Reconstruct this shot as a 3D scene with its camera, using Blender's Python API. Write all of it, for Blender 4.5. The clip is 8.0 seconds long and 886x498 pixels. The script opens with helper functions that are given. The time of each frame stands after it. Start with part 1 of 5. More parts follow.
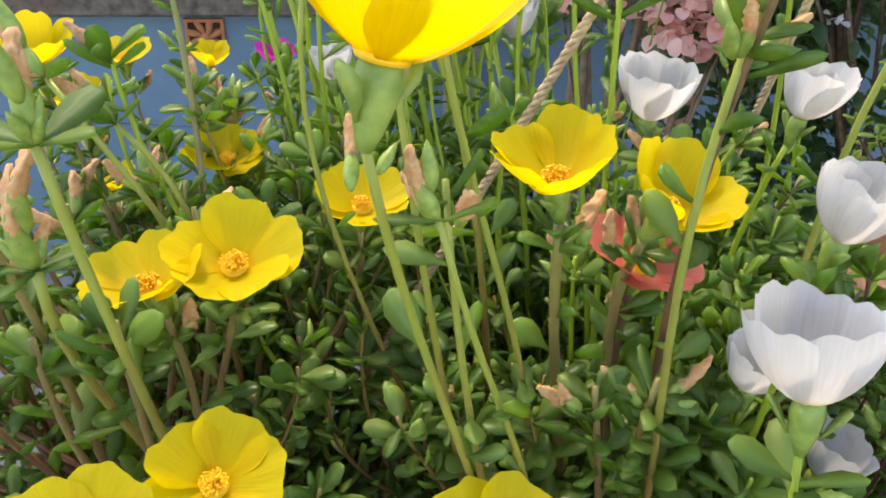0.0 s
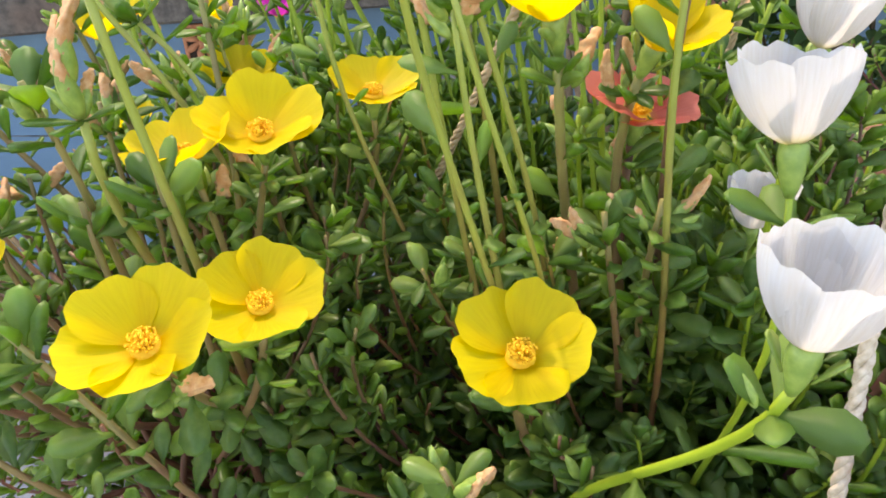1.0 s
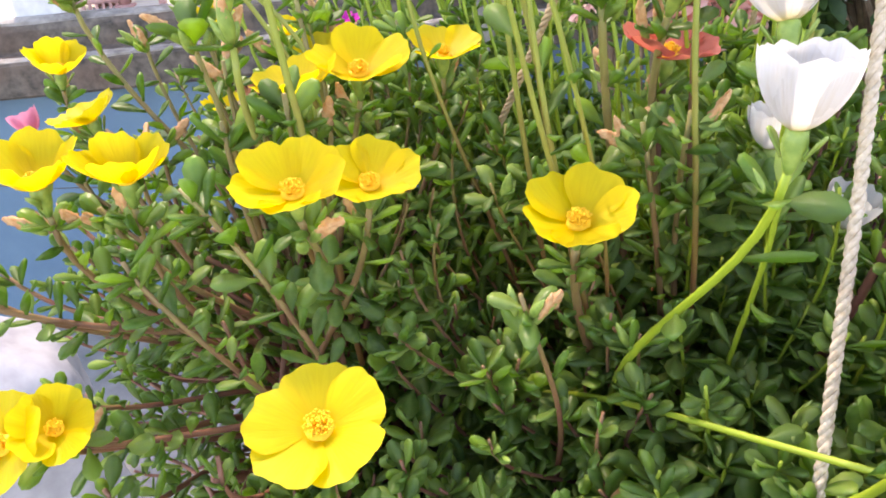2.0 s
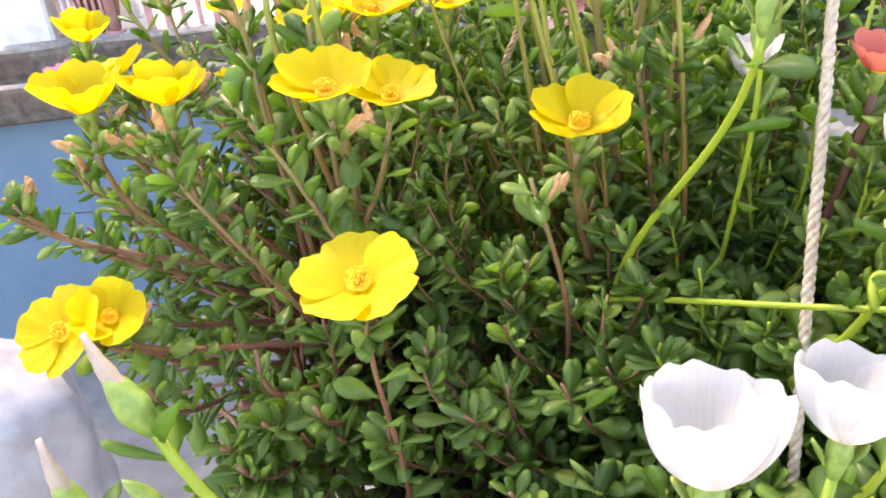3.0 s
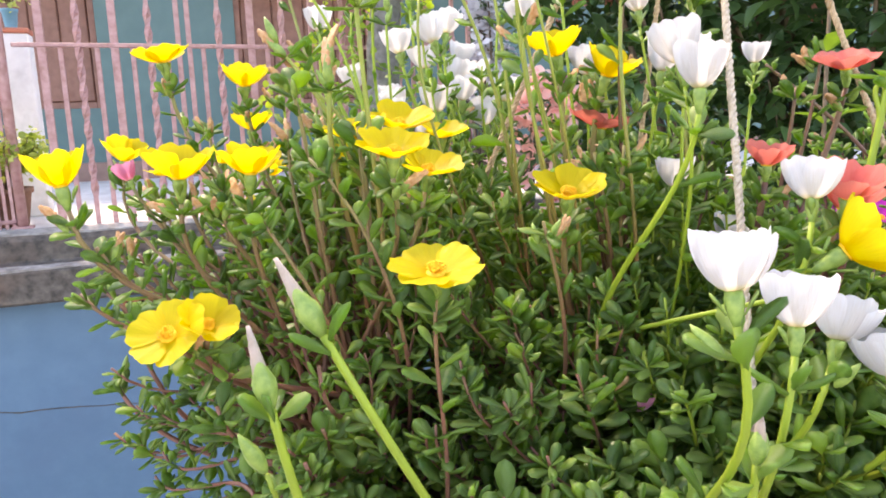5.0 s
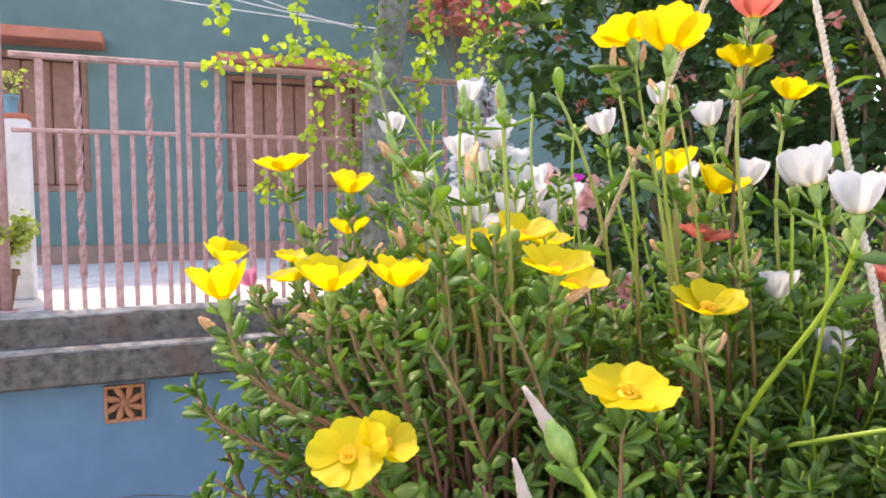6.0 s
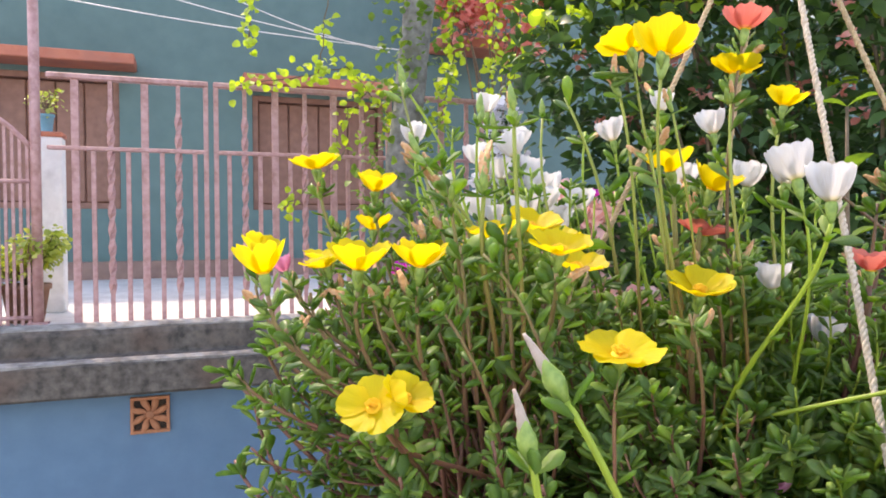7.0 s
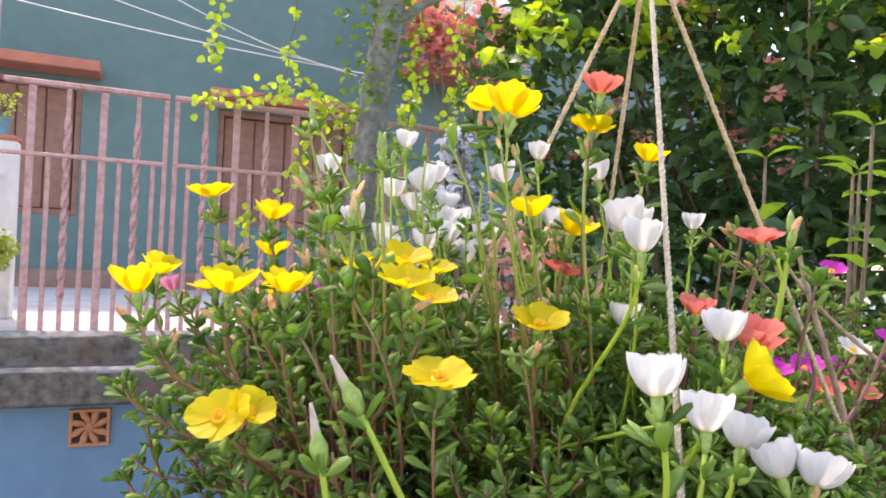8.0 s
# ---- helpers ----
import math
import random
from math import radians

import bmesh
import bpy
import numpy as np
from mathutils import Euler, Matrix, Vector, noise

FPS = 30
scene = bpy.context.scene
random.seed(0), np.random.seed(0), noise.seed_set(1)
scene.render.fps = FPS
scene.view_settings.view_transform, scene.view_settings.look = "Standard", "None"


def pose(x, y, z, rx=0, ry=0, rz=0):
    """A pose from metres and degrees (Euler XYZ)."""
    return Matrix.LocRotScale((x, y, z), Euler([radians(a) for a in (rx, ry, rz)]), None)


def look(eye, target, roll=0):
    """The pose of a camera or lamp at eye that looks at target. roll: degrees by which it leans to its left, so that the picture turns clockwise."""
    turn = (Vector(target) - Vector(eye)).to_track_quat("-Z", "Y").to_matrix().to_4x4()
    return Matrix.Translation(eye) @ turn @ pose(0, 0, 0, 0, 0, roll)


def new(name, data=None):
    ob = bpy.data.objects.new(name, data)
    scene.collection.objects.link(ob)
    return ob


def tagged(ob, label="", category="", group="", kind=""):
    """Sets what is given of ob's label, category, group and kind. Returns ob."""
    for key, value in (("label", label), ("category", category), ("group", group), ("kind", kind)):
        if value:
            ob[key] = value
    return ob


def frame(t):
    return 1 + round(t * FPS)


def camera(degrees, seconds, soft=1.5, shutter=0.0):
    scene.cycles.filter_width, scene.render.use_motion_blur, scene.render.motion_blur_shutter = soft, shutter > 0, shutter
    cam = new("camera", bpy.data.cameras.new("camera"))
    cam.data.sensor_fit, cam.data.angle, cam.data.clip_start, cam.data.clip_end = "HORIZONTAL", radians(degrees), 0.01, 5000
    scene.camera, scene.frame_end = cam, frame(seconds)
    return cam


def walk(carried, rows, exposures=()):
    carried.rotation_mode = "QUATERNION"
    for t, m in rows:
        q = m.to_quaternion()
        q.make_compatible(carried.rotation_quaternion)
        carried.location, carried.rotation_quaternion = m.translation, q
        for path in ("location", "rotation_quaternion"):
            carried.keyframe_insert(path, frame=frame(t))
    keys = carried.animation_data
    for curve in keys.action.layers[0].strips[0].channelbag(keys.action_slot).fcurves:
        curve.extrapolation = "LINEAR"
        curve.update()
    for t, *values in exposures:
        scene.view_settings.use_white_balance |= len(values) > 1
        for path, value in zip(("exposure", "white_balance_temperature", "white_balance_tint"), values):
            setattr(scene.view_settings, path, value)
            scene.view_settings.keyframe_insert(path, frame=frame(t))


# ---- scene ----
cam = camera(65.0, 8.0, soft=1.8)
PATH = [
    (0, (0.107, -0.18, 1.341), (-0.211, 1.467, 0.251), 3.6),
    (0.5, (0.109, -0.195, 1.333), (-0.197, 1.434, 0.213), 1.0),
    (1, (0.113, -0.212, 1.315), (-0.234, 1.419, 0.212), -1.3),
    (1.5, (0.116, -0.24, 1.305), (-0.323, 1.429, 0.294), -3.5),
    (2, (0.113, -0.272, 1.297), (-0.341, 1.417, 0.327), -3.6),
    (2.2, (0.114, -0.283, 1.291), (-0.313, 1.422, 0.337), -3.3),
    (3.3, (0.111, -0.316, 1.263), (-0.317, 1.438, 0.401), -4.9),
    (3.5, (0.111, -0.321, 1.254), (-0.259, 1.479, 0.465), -3.3),
    (4, (0.111, -0.346, 1.243), (-0.245, 1.488, 0.528), -2.8),
    (4.2, (0.108, -0.356, 1.239), (-0.214, 1.507, 0.586), -2.3),
    (5.3, (0.048, -0.399, 1.237), (-0.008, 1.583, 0.975), -1.2),
    (5.5, (0.028, -0.399, 1.242), (0.022, 1.591, 1.037), -0.9),
    (6, (0.0, -0.4, 1.25), (-0.079, 1.595, 1.136), -0.5),
    (6.5, (0.002, -0.418, 1.251), (-0.103, 1.579, 1.204), -0.5),
    (7, (0.004, -0.435, 1.235), (-0.136, 1.559, 1.18), -0.2),
    (7.5, (0.021, -0.466, 1.233), (-0.122, 1.528, 1.226), 0.1),
    (8, (0.059, -0.469, 1.241), (0.015, 1.53, 1.257), 2.6),
]
walk(cam, [(t, look(eye, aim, lean)) for t, eye, aim, lean in PATH], [(0.0, 2.2, 8400, 17), (1.5, 2.6, 8400, 19), (2.2, 2.74, 8400, 24), (4.0, 2.82, 8400, 25), (6.0, 2.42, 8250, 23), (8.0, 2.34, 8200, 23)])

# ---- light ----
SUN_AT = Vector((-0.62, 0.78, 0)).normalized()          # the sun stands behind the house
SUN_HIGH = radians(55)
world = bpy.data.worlds.new("world")
scene.world = world
world.use_nodes = True
wn = world.node_tree.nodes
sky = wn.new("ShaderNodeTexSky")
sky.sky_type, sky.sun_disc = "NISHITA", False
sky.sun_elevation, sky.sun_rotation = SUN_HIGH, math.atan2(SUN_AT.x, SUN_AT.y)
world.node_tree.links.new(sky.outputs[0], wn["Background"].inputs[0])
wn["Background"].inputs[1].default_value = 0.15
sun = new("sun", bpy.data.lights.new("sun", "SUN"))
sun.data.energy, sun.data.angle, sun.data.color = 0.8, radians(3.0), (1.0, 0.95, 0.86)
sun.matrix_world = look(SUN_AT * 10 * math.cos(SUN_HIGH) + Vector((0, 0, 10 * math.sin(SUN_HIGH))), (0, 0, 0))


# ---- materials ----
def material(name, rough=0.6, metal=0.0):
    m = bpy.data.materials.new(name)
    m.use_nodes = True
    nt = m.node_tree
    b = nt.nodes["Principled BSDF"]
    b.inputs["Roughness"].default_value, b.inputs["Metallic"].default_value = rough, metal
    return m, nt, b


def ramp(nt, fac, stops):
    r = nt.nodes.new("ShaderNodeValToRGB")
    e = r.color_ramp.elements
    while len(e) < len(stops):
        e.new(0.5)
    for el, (p, c) in zip(e, stops):
        el.position, el.color = p, (*c, 1)
    nt.links.new(fac, r.inputs[0])
    return r.outputs[0]


def noise_tex(nt, scale, detail=4, coord="Object", rough=0.55):
    tc = nt.nodes.new("ShaderNodeTexCoord")
    n = nt.nodes.new("ShaderNodeTexNoise")
    n.inputs["Scale"].default_value, n.inputs["Detail"].default_value = scale, detail
    n.inputs["Roughness"].default_value = rough
    nt.links.new(tc.outputs[coord], n.inputs["Vector"])
    return n.outputs["Fac"]


def mixc(nt, fac, a, b, mode="MIX"):
    n = nt.nodes.new("ShaderNodeMix")
    n.data_type, n.blend_type = "RGBA", mode
    for sock, v in ((n.inputs[0], fac), (n.inputs[6], a), (n.inputs[7], b)):
        if isinstance(v, (int, float)):
            sock.default_value = v
        elif isinstance(v, tuple):
            sock.default_value = (*v, 1)
        else:
            nt.links.new(v, sock)
    return n.outputs[2]


def bump(nt, b, height, strength, dist):
    n = nt.nodes.new("ShaderNodeBump")
    n.inputs["Strength"].default_value, n.inputs["Distance"].default_value = strength, dist
    nt.links.new(height, n.inputs["Height"])
    nt.links.new(n.outputs[0], b.inputs["Normal"])


def see_through(nt, b, color, amount):
    """Thin living tissue lets light through: mixes a translucent lobe with the surface."""
    tr = nt.nodes.new("ShaderNodeBsdfTranslucent")
    mx = nt.nodes.new("ShaderNodeMixShader")
    mx.inputs[0].default_value = amount
    nt.links.new(color, tr.inputs[0])
    nt.links.new(b.outputs[0], mx.inputs[1])
    nt.links.new(tr.outputs[0], mx.inputs[2])
    nt.links.new(mx.outputs[0], nt.nodes["Material Output"].inputs[0])


def mat_leaf(name, dark, mid, light, thru=0.28, rough=0.5, island=False, scale=260.0, glow=(2.2, 2.2, 0.8)):
    m, nt, b = material(name, rough)
    if island:
        g = nt.nodes.new("ShaderNodeNewGeometry")
        rnd = g.outputs["Random Per Island"]
    else:
        g = nt.nodes.new("ShaderNodeObjectInfo")
        rnd = g.outputs["Random"]
    c = ramp(nt, rnd, [(0.0, dark), (0.55, mid), (1.0, light)])
    n = noise_tex(nt, scale, 3)
    c = mixc(nt, ramp(nt, n, [(0.35, (0, 0, 0)), (0.75, (0.5, 0.5, 0.5))]), c, light)
    nt.links.new(c, b.inputs["Base Color"])
    b.inputs["Specular IOR Level"].default_value = 0.5
    bump(nt, b, n, 0.25, 0.0006)
    warm = mixc(nt, 1.0, c, glow, "MULTIPLY")
    see_through(nt, b, warm, thru)
    return m


def mat_petal(name, heart, body, tip, thru=0.4, rough=0.5, r0=0.002, r1=0.0058, r2=0.017):
    """Petal colour runs from the heart of the flower to the rim; the petal's origin is the flower's heart."""
    m, nt, b = material(name, rough)
    tc = nt.nodes.new("ShaderNodeTexCoord")
    ln = nt.nodes.new("ShaderNodeVectorMath")
    ln.operation = "LENGTH"
    nt.links.new(tc.outputs["Object"], ln.inputs[0])
    mp = nt.nodes.new("ShaderNodeMapRange")
    mp.inputs["From Max"].default_value = r2
    nt.links.new(ln.outputs["Value"], mp.inputs["Value"])
    c = ramp(nt, mp.outputs[0], [(r0 / r2, heart), (r1 / r2, body), (1.0, tip)])
    n = noise_tex(nt, 420, 4)
    c = mixc(nt, ramp(nt, n, [(0.3, (0.0, 0.0, 0.0)), (0.8, (0.25, 0.25, 0.25))]), c, tip)
    # veins that run from the heart to the rim
    sx = nt.nodes.new("ShaderNodeSeparateXYZ")
    nt.links.new(tc.outputs["Object"], sx.inputs[0])
    an = nt.nodes.new("ShaderNodeMath")
    an.operation = "ARCTAN2"
    nt.links.new(sx.outputs["Y"], an.inputs[0])
    nt.links.new(sx.outputs["X"], an.inputs[1])
    cb = nt.nodes.new("ShaderNodeCombineXYZ")
    for sock, src, k in (("X", an.outputs[0], 16.0), ("Y", ln.outputs["Value"], 130.0)):
        mu = nt.nodes.new("ShaderNodeMath")
        mu.operation = "MULTIPLY"
        mu.inputs[1].default_value = k
        nt.links.new(src, mu.inputs[0])
        nt.links.new(mu.outputs[0], cb.inputs[sock])
    vein = nt.nodes.new("ShaderNodeTexNoise")
    vein.inputs["Scale"].default_value, vein.inputs["Detail"].default_value = 1.0, 3
    nt.links.new(cb.outputs[0], vein.inputs["Vector"])
    c = mixc(nt, ramp(nt, vein.outputs["Fac"], [(0.35, (0.4, 0.4, 0.4)), (0.6, (0.0, 0.0, 0.0))]), c, mixc(nt, 1.0, c, (0.9, 0.84, 0.75), "MULTIPLY"))
    o = nt.nodes.new("ShaderNodeObjectInfo")
    hs = nt.nodes.new("ShaderNodeHueSaturation")
    hs.inputs["Saturation"].default_value = 1.0
    v = nt.nodes.new("ShaderNodeMapRange")
    v.inputs["To Min"].default_value, v.inputs["To Max"].default_value = 0.88, 1.06
    nt.links.new(o.outputs["Random"], v.inputs["Value"])
    nt.links.new(v.outputs[0], hs.inputs["Value"])
    nt.links.new(c, hs.inputs["Color"])
    c = hs.outputs[0]
    nt.links.new(c, b.inputs["Base Color"])
    b.inputs["Specular IOR Level"].default_value = 0.25
    bump(nt, b, vein.outputs["Fac"], 0.45, 0.0006)
    see_through(nt, b, c, thru)
    return m


def mat_two(name, a, c, scale=20.0, rough=0.7, depth=0.0, strength=0.4, metal=0.0, detail=6, stain=None, stain_scale=2.0, coord="Object"):
    """Two tones of one surface, with a second, wider scale of stains."""
    m, nt, b = material(name, rough, metal)
    n = noise_tex(nt, scale, detail, coord)
    col = ramp(nt, n, [(0.32, a), (0.68, c)])
    if stain:
        w = noise_tex(nt, stain_scale, 5, coord, 0.65)
        col = mixc(nt, ramp(nt, w, [(0.5, (0, 0, 0)), (0.72, (0.8, 0.8, 0.8))]), col, stain)
    nt.links.new(col, b.inputs["Base Color"])
    if depth:
        bump(nt, b, n, strength, depth)
    return m


def mat_stem(name, low, high, z0, z1):
    """Stems are woody at the root and green towards the flower."""
    m, nt, b = material(name, 0.45)
    g = nt.nodes.new("ShaderNodeNewGeometry")
    sx = nt.nodes.new("ShaderNodeSeparateXYZ")
    nt.links.new(g.outputs["Position"], sx.inputs[0])
    mp = nt.nodes.new("ShaderNodeMapRange")
    mp.inputs["From Min"].default_value, mp.inputs["From Max"].default_value = z0, z1
    nt.links.new(sx.outputs["Z"], mp.inputs["Value"])
    n = noise_tex(nt, 90, 4)
    ad = nt.nodes.new("ShaderNodeMath")
    ad.operation = "MULTIPLY_ADD"
    ad.inputs[1].default_value, ad.inputs[2].default_value = 0.7, -0.35
    nt.links.new(n, ad.inputs[0])
    sm = nt.nodes.new("ShaderNodeMath")
    sm.operation, sm.use_clamp = "ADD", True
    nt.links.new(mp.outputs[0], sm.inputs[0])
    nt.links.new(ad.outputs[0], sm.inputs[1])
    c = ramp(nt, sm.outputs[0], [(0.1, low), (0.9, high)])
    nt.links.new(c, b.inputs["Base Color"])
    bump(nt, b, n, 0.3, 0.0006)
    see_through(nt, b, c, 0.12)
    return m


LEAF = mat_leaf("portulaca_leaf", (0.07, 0.152, 0.036), (0.126, 0.222, 0.054), (0.235, 0.325, 0.095), rough=0.37, thru=0.55, glow=(2.0, 2.1, 0.75))
LEAF_MASS = mat_leaf("portulaca_leaf_mass", (0.07, 0.152, 0.036), (0.126, 0.222, 0.054), (0.235, 0.325, 0.095), rough=0.37, thru=0.55, island=True, glow=(2.0, 2.1, 0.75))
BUSH_LEAF = mat_leaf("bush_leaf", (0.021, 0.057, 0.021), (0.035, 0.088, 0.029), (0.068, 0.14, 0.042), 0.28, 0.45, True, 60)
VINE_LEAF = mat_leaf("vine_leaf", (0.15, 0.26, 0.025), (0.25, 0.36, 0.035), (0.38, 0.46, 0.06), 0.5, 0.5, True, 60)
VINE_DARK = mat_leaf("creeper_leaf", (0.05, 0.11, 0.025), (0.09, 0.17, 0.03), (0.16, 0.25, 0.045), 0.4, 0.5, True, 60)
SHRUB_LEAF = mat_leaf("shrub_leaf", (0.16, 0.24, 0.05), (0.26, 0.33, 0.08), (0.4, 0.42, 0.14), 0.35, 0.5, True, 60)
YELLOW = mat_petal("yellow_petal", (0.82, 0.44, 0.0), (0.79, 0.59, 0.008), (0.81, 0.65, 0.02), 0.55)
WHITE = mat_petal("white_petal", (0.6, 0.54, 0.19), (0.67, 0.667, 0.655), (0.71, 0.705, 0.695), 0.46)
RED = mat_petal("coral_petal", (0.8, 0.42, 0.08), (0.72, 0.15, 0.11), (0.78, 0.22, 0.17), 0.45)
PINK = mat_petal("magenta_petal", (0.6, 0.3, 0.2), (0.55, 0.02, 0.36), (0.62, 0.04, 0.44))
ROSE = mat_petal("rose_petal", (0.7, 0.5, 0.4), (0.68, 0.2, 0.34), (0.72, 0.28, 0.42))
STAMEN = mat_two("stamen", (0.9, 0.46, 0.01), (0.95, 0.6, 0.03), 900, 0.7)
CALYX = mat_two("calyx", (0.14, 0.24, 0.04), (0.28, 0.38, 0.08), 300, 0.45, 0.0005)
WITHER = mat_two("withered_petal", (0.5, 0.22, 0.08), (0.66, 0.42, 0.22), 350, 0.7, 0.0008, stain=(0.2, 0.08, 0.035), stain_scale=160)
BUDTIP = mat_two("pale_bud", (0.36, 0.29, 0.2), (0.48, 0.36, 0.3), 200, 0.6, 0.0008, stain=(0.17, 0.09, 0.08), stain_scale=150)
PINKBUD = mat_two("pink_bud", (0.65, 0.15, 0.3), (0.75, 0.35, 0.45), 200, 0.6, 0.0005)
STEM = mat_stem("portulaca_stem", (0.26, 0.105, 0.065), (0.27, 0.28, 0.07), 1.11, 1.3)
STEM_GREEN = mat_stem("portulaca_stem_green", (0.2, 0.25, 0.03), (0.3, 0.41, 0.03), 1.05, 1.2)
STEM_PURPLE = mat_stem("purple_stem", (0.17, 0.055, 0.05), (0.2, 0.13, 0.05), 1.1, 1.35)
STEM_TALL = mat_stem("portulaca_stem_tall", (0.3, 0.13, 0.05), (0.3, 0.35, 0.06), 1.14, 1.27)
ROPE_TAN = mat_two("tan_rope", (0.4, 0.27, 0.14), (0.62, 0.47, 0.29), 500, 0.9, 0.001, 0.8, stain=(0.33, 0.22, 0.12), stain_scale=60)
ROPE_PALE = mat_two("pale_rope", (0.44, 0.34, 0.23), (0.66, 0.56, 0.43), 500, 0.9, 0.001, 0.8, stain=(0.42, 0.33, 0.24), stain_scale=60)
POT = mat_two("black_pot", (0.012, 0.012, 0.012), (0.03, 0.03, 0.032), 60, 0.55, 0.001)
# soil of the pots; its dark tone also paints the shade in the vent
SOIL_AND_SHADE = mat_two("soil", (0.02, 0.013, 0.009), (0.07, 0.045, 0.03), 180, 0.95, 0.004, 1.0)
BLUE = mat_two("blue_wall_paint", (0.094, 0.185, 0.275), (0.114, 0.214, 0.31), 9, 0.75, 0.003, 0.3, stain=(0.094, 0.166, 0.253), stain_scale=1.6)
COPING = mat_two("weathered_coping", (0.05, 0.043, 0.037), (0.17, 0.145, 0.12), 24, 0.9, 0.006, 0.8, stain=(0.13, 0.07, 0.045), stain_scale=3)
# paler cement: paints the sun's bright line into the colour of the ledges
SUNLIT_EDGE = mat_two("sunlit_edge_cement", (0.16, 0.145, 0.13), (0.4, 0.38, 0.35), 16, 0.9, 0.004, 0.8, stain=(0.07, 0.06, 0.05), stain_scale=5)
TERRACE = mat_two("terrace_cement", (0.48, 0.46, 0.43), (0.62, 0.6, 0.56), 14, 0.85, 0.003, 0.4, stain=(0.4, 0.37, 0.34), stain_scale=1.3)
GREEN_WALL = mat_two("green_wall_paint", (0.084, 0.152, 0.148), (0.1, 0.178, 0.17), 6, 0.8, 0.003, 0.3, stain=(0.06, 0.13, 0.135), stain_scale=1.2)
LEDGE = mat_two("orange_ledge_paint", (0.42, 0.13, 0.08), (0.52, 0.18, 0.11), 12, 0.75, 0.002, 0.3, stain=(0.25, 0.1, 0.08), stain_scale=3)
SHUTTER = mat_two("brown_shutter", (0.19, 0.085, 0.06), (0.26, 0.125, 0.09), 14, 0.6, 0.002, 0.3)
PLINTH = mat_two("plinth_paint", (0.2, 0.12, 0.1), (0.27, 0.17, 0.14), 10, 0.8, 0.003)
RAIL = mat_two("pink_railing_paint", (0.4, 0.2, 0.19), (0.52, 0.3, 0.28), 40, 0.5, 0.001, 0.3, stain=(0.25, 0.1, 0.07), stain_scale=12)
WHITEWASH = mat_two("whitewash", (0.62, 0.63, 0.63), (0.74, 0.75, 0.75), 12, 0.85, 0.003, 0.4, stain=(0.42, 0.42, 0.42), stain_scale=4)
TERRACOTTA = mat_two("terracotta", (0.4, 0.15, 0.07), (0.52, 0.22, 0.11), 40, 0.85, 0.002, 0.5, stain=(0.25, 0.1, 0.06), stain_scale=20)
BROWNPOT = mat_two("clay_pot", (0.2, 0.1, 0.06), (0.28, 0.14, 0.09), 30, 0.85, 0.002)
BLUEPOT = mat_two("blue_plastic", (0.1, 0.3, 0.42), (0.14, 0.36, 0.48), 20, 0.5)
BARK = mat_two("grey_bark", (0.13, 0.12, 0.1), (0.28, 0.27, 0.24), 26, 0.95, 0.012, 1.0, stain=(0.14, 0.16, 0.1), stain_scale=6)
DRY = mat_two("dry_stem", (0.26, 0.17, 0.1), (0.4, 0.28, 0.17), 120, 0.85, 0.002, 0.6, stain=(0.17, 0.09, 0.06), stain_scale=40)
TWIG = mat_two("twig", (0.1, 0.07, 0.04), (0.2, 0.14, 0.09), 60, 0.9, 0.002)
GROUND = mat_two("courtyard_cement", (0.2, 0.19, 0.18), (0.3, 0.29, 0.27), 8, 0.9, 0.004, 0.5, stain=(0.12, 0.115, 0.11), stain_scale=0.9)
WIRE = mat_two("pale_wire", (0.5, 0.5, 0.5), (0.65, 0.65, 0.65), 20, 0.5)
PLASTIC = mat_two("white_plastic", (0.28, 0.28, 0.3), (0.4, 0.4, 0.42), 14, 0.4, 0.004, 0.5)
BLOSSOM = mat_leaf("salmon_blossom", (0.62, 0.17, 0.13), (0.76, 0.28, 0.23), (0.82, 0.42, 0.37), 0.5, 0.6, True, 90, (1.2, 1.15, 1.1))
PALE_SALMON = mat_leaf("pale_salmon_blossom", (0.72, 0.36, 0.31), (0.8, 0.48, 0.42), (0.85, 0.62, 0.56), 0.5, 0.6, True, 90, (1.15, 1.12, 1.1))
PALE_BLOSSOM = mat_leaf("white_blossom", (0.6, 0.58, 0.62), (0.75, 0.73, 0.76), (0.85, 0.84, 0.86), 0.4, 0.6, True, 90, (1.0, 1.0, 1.0))


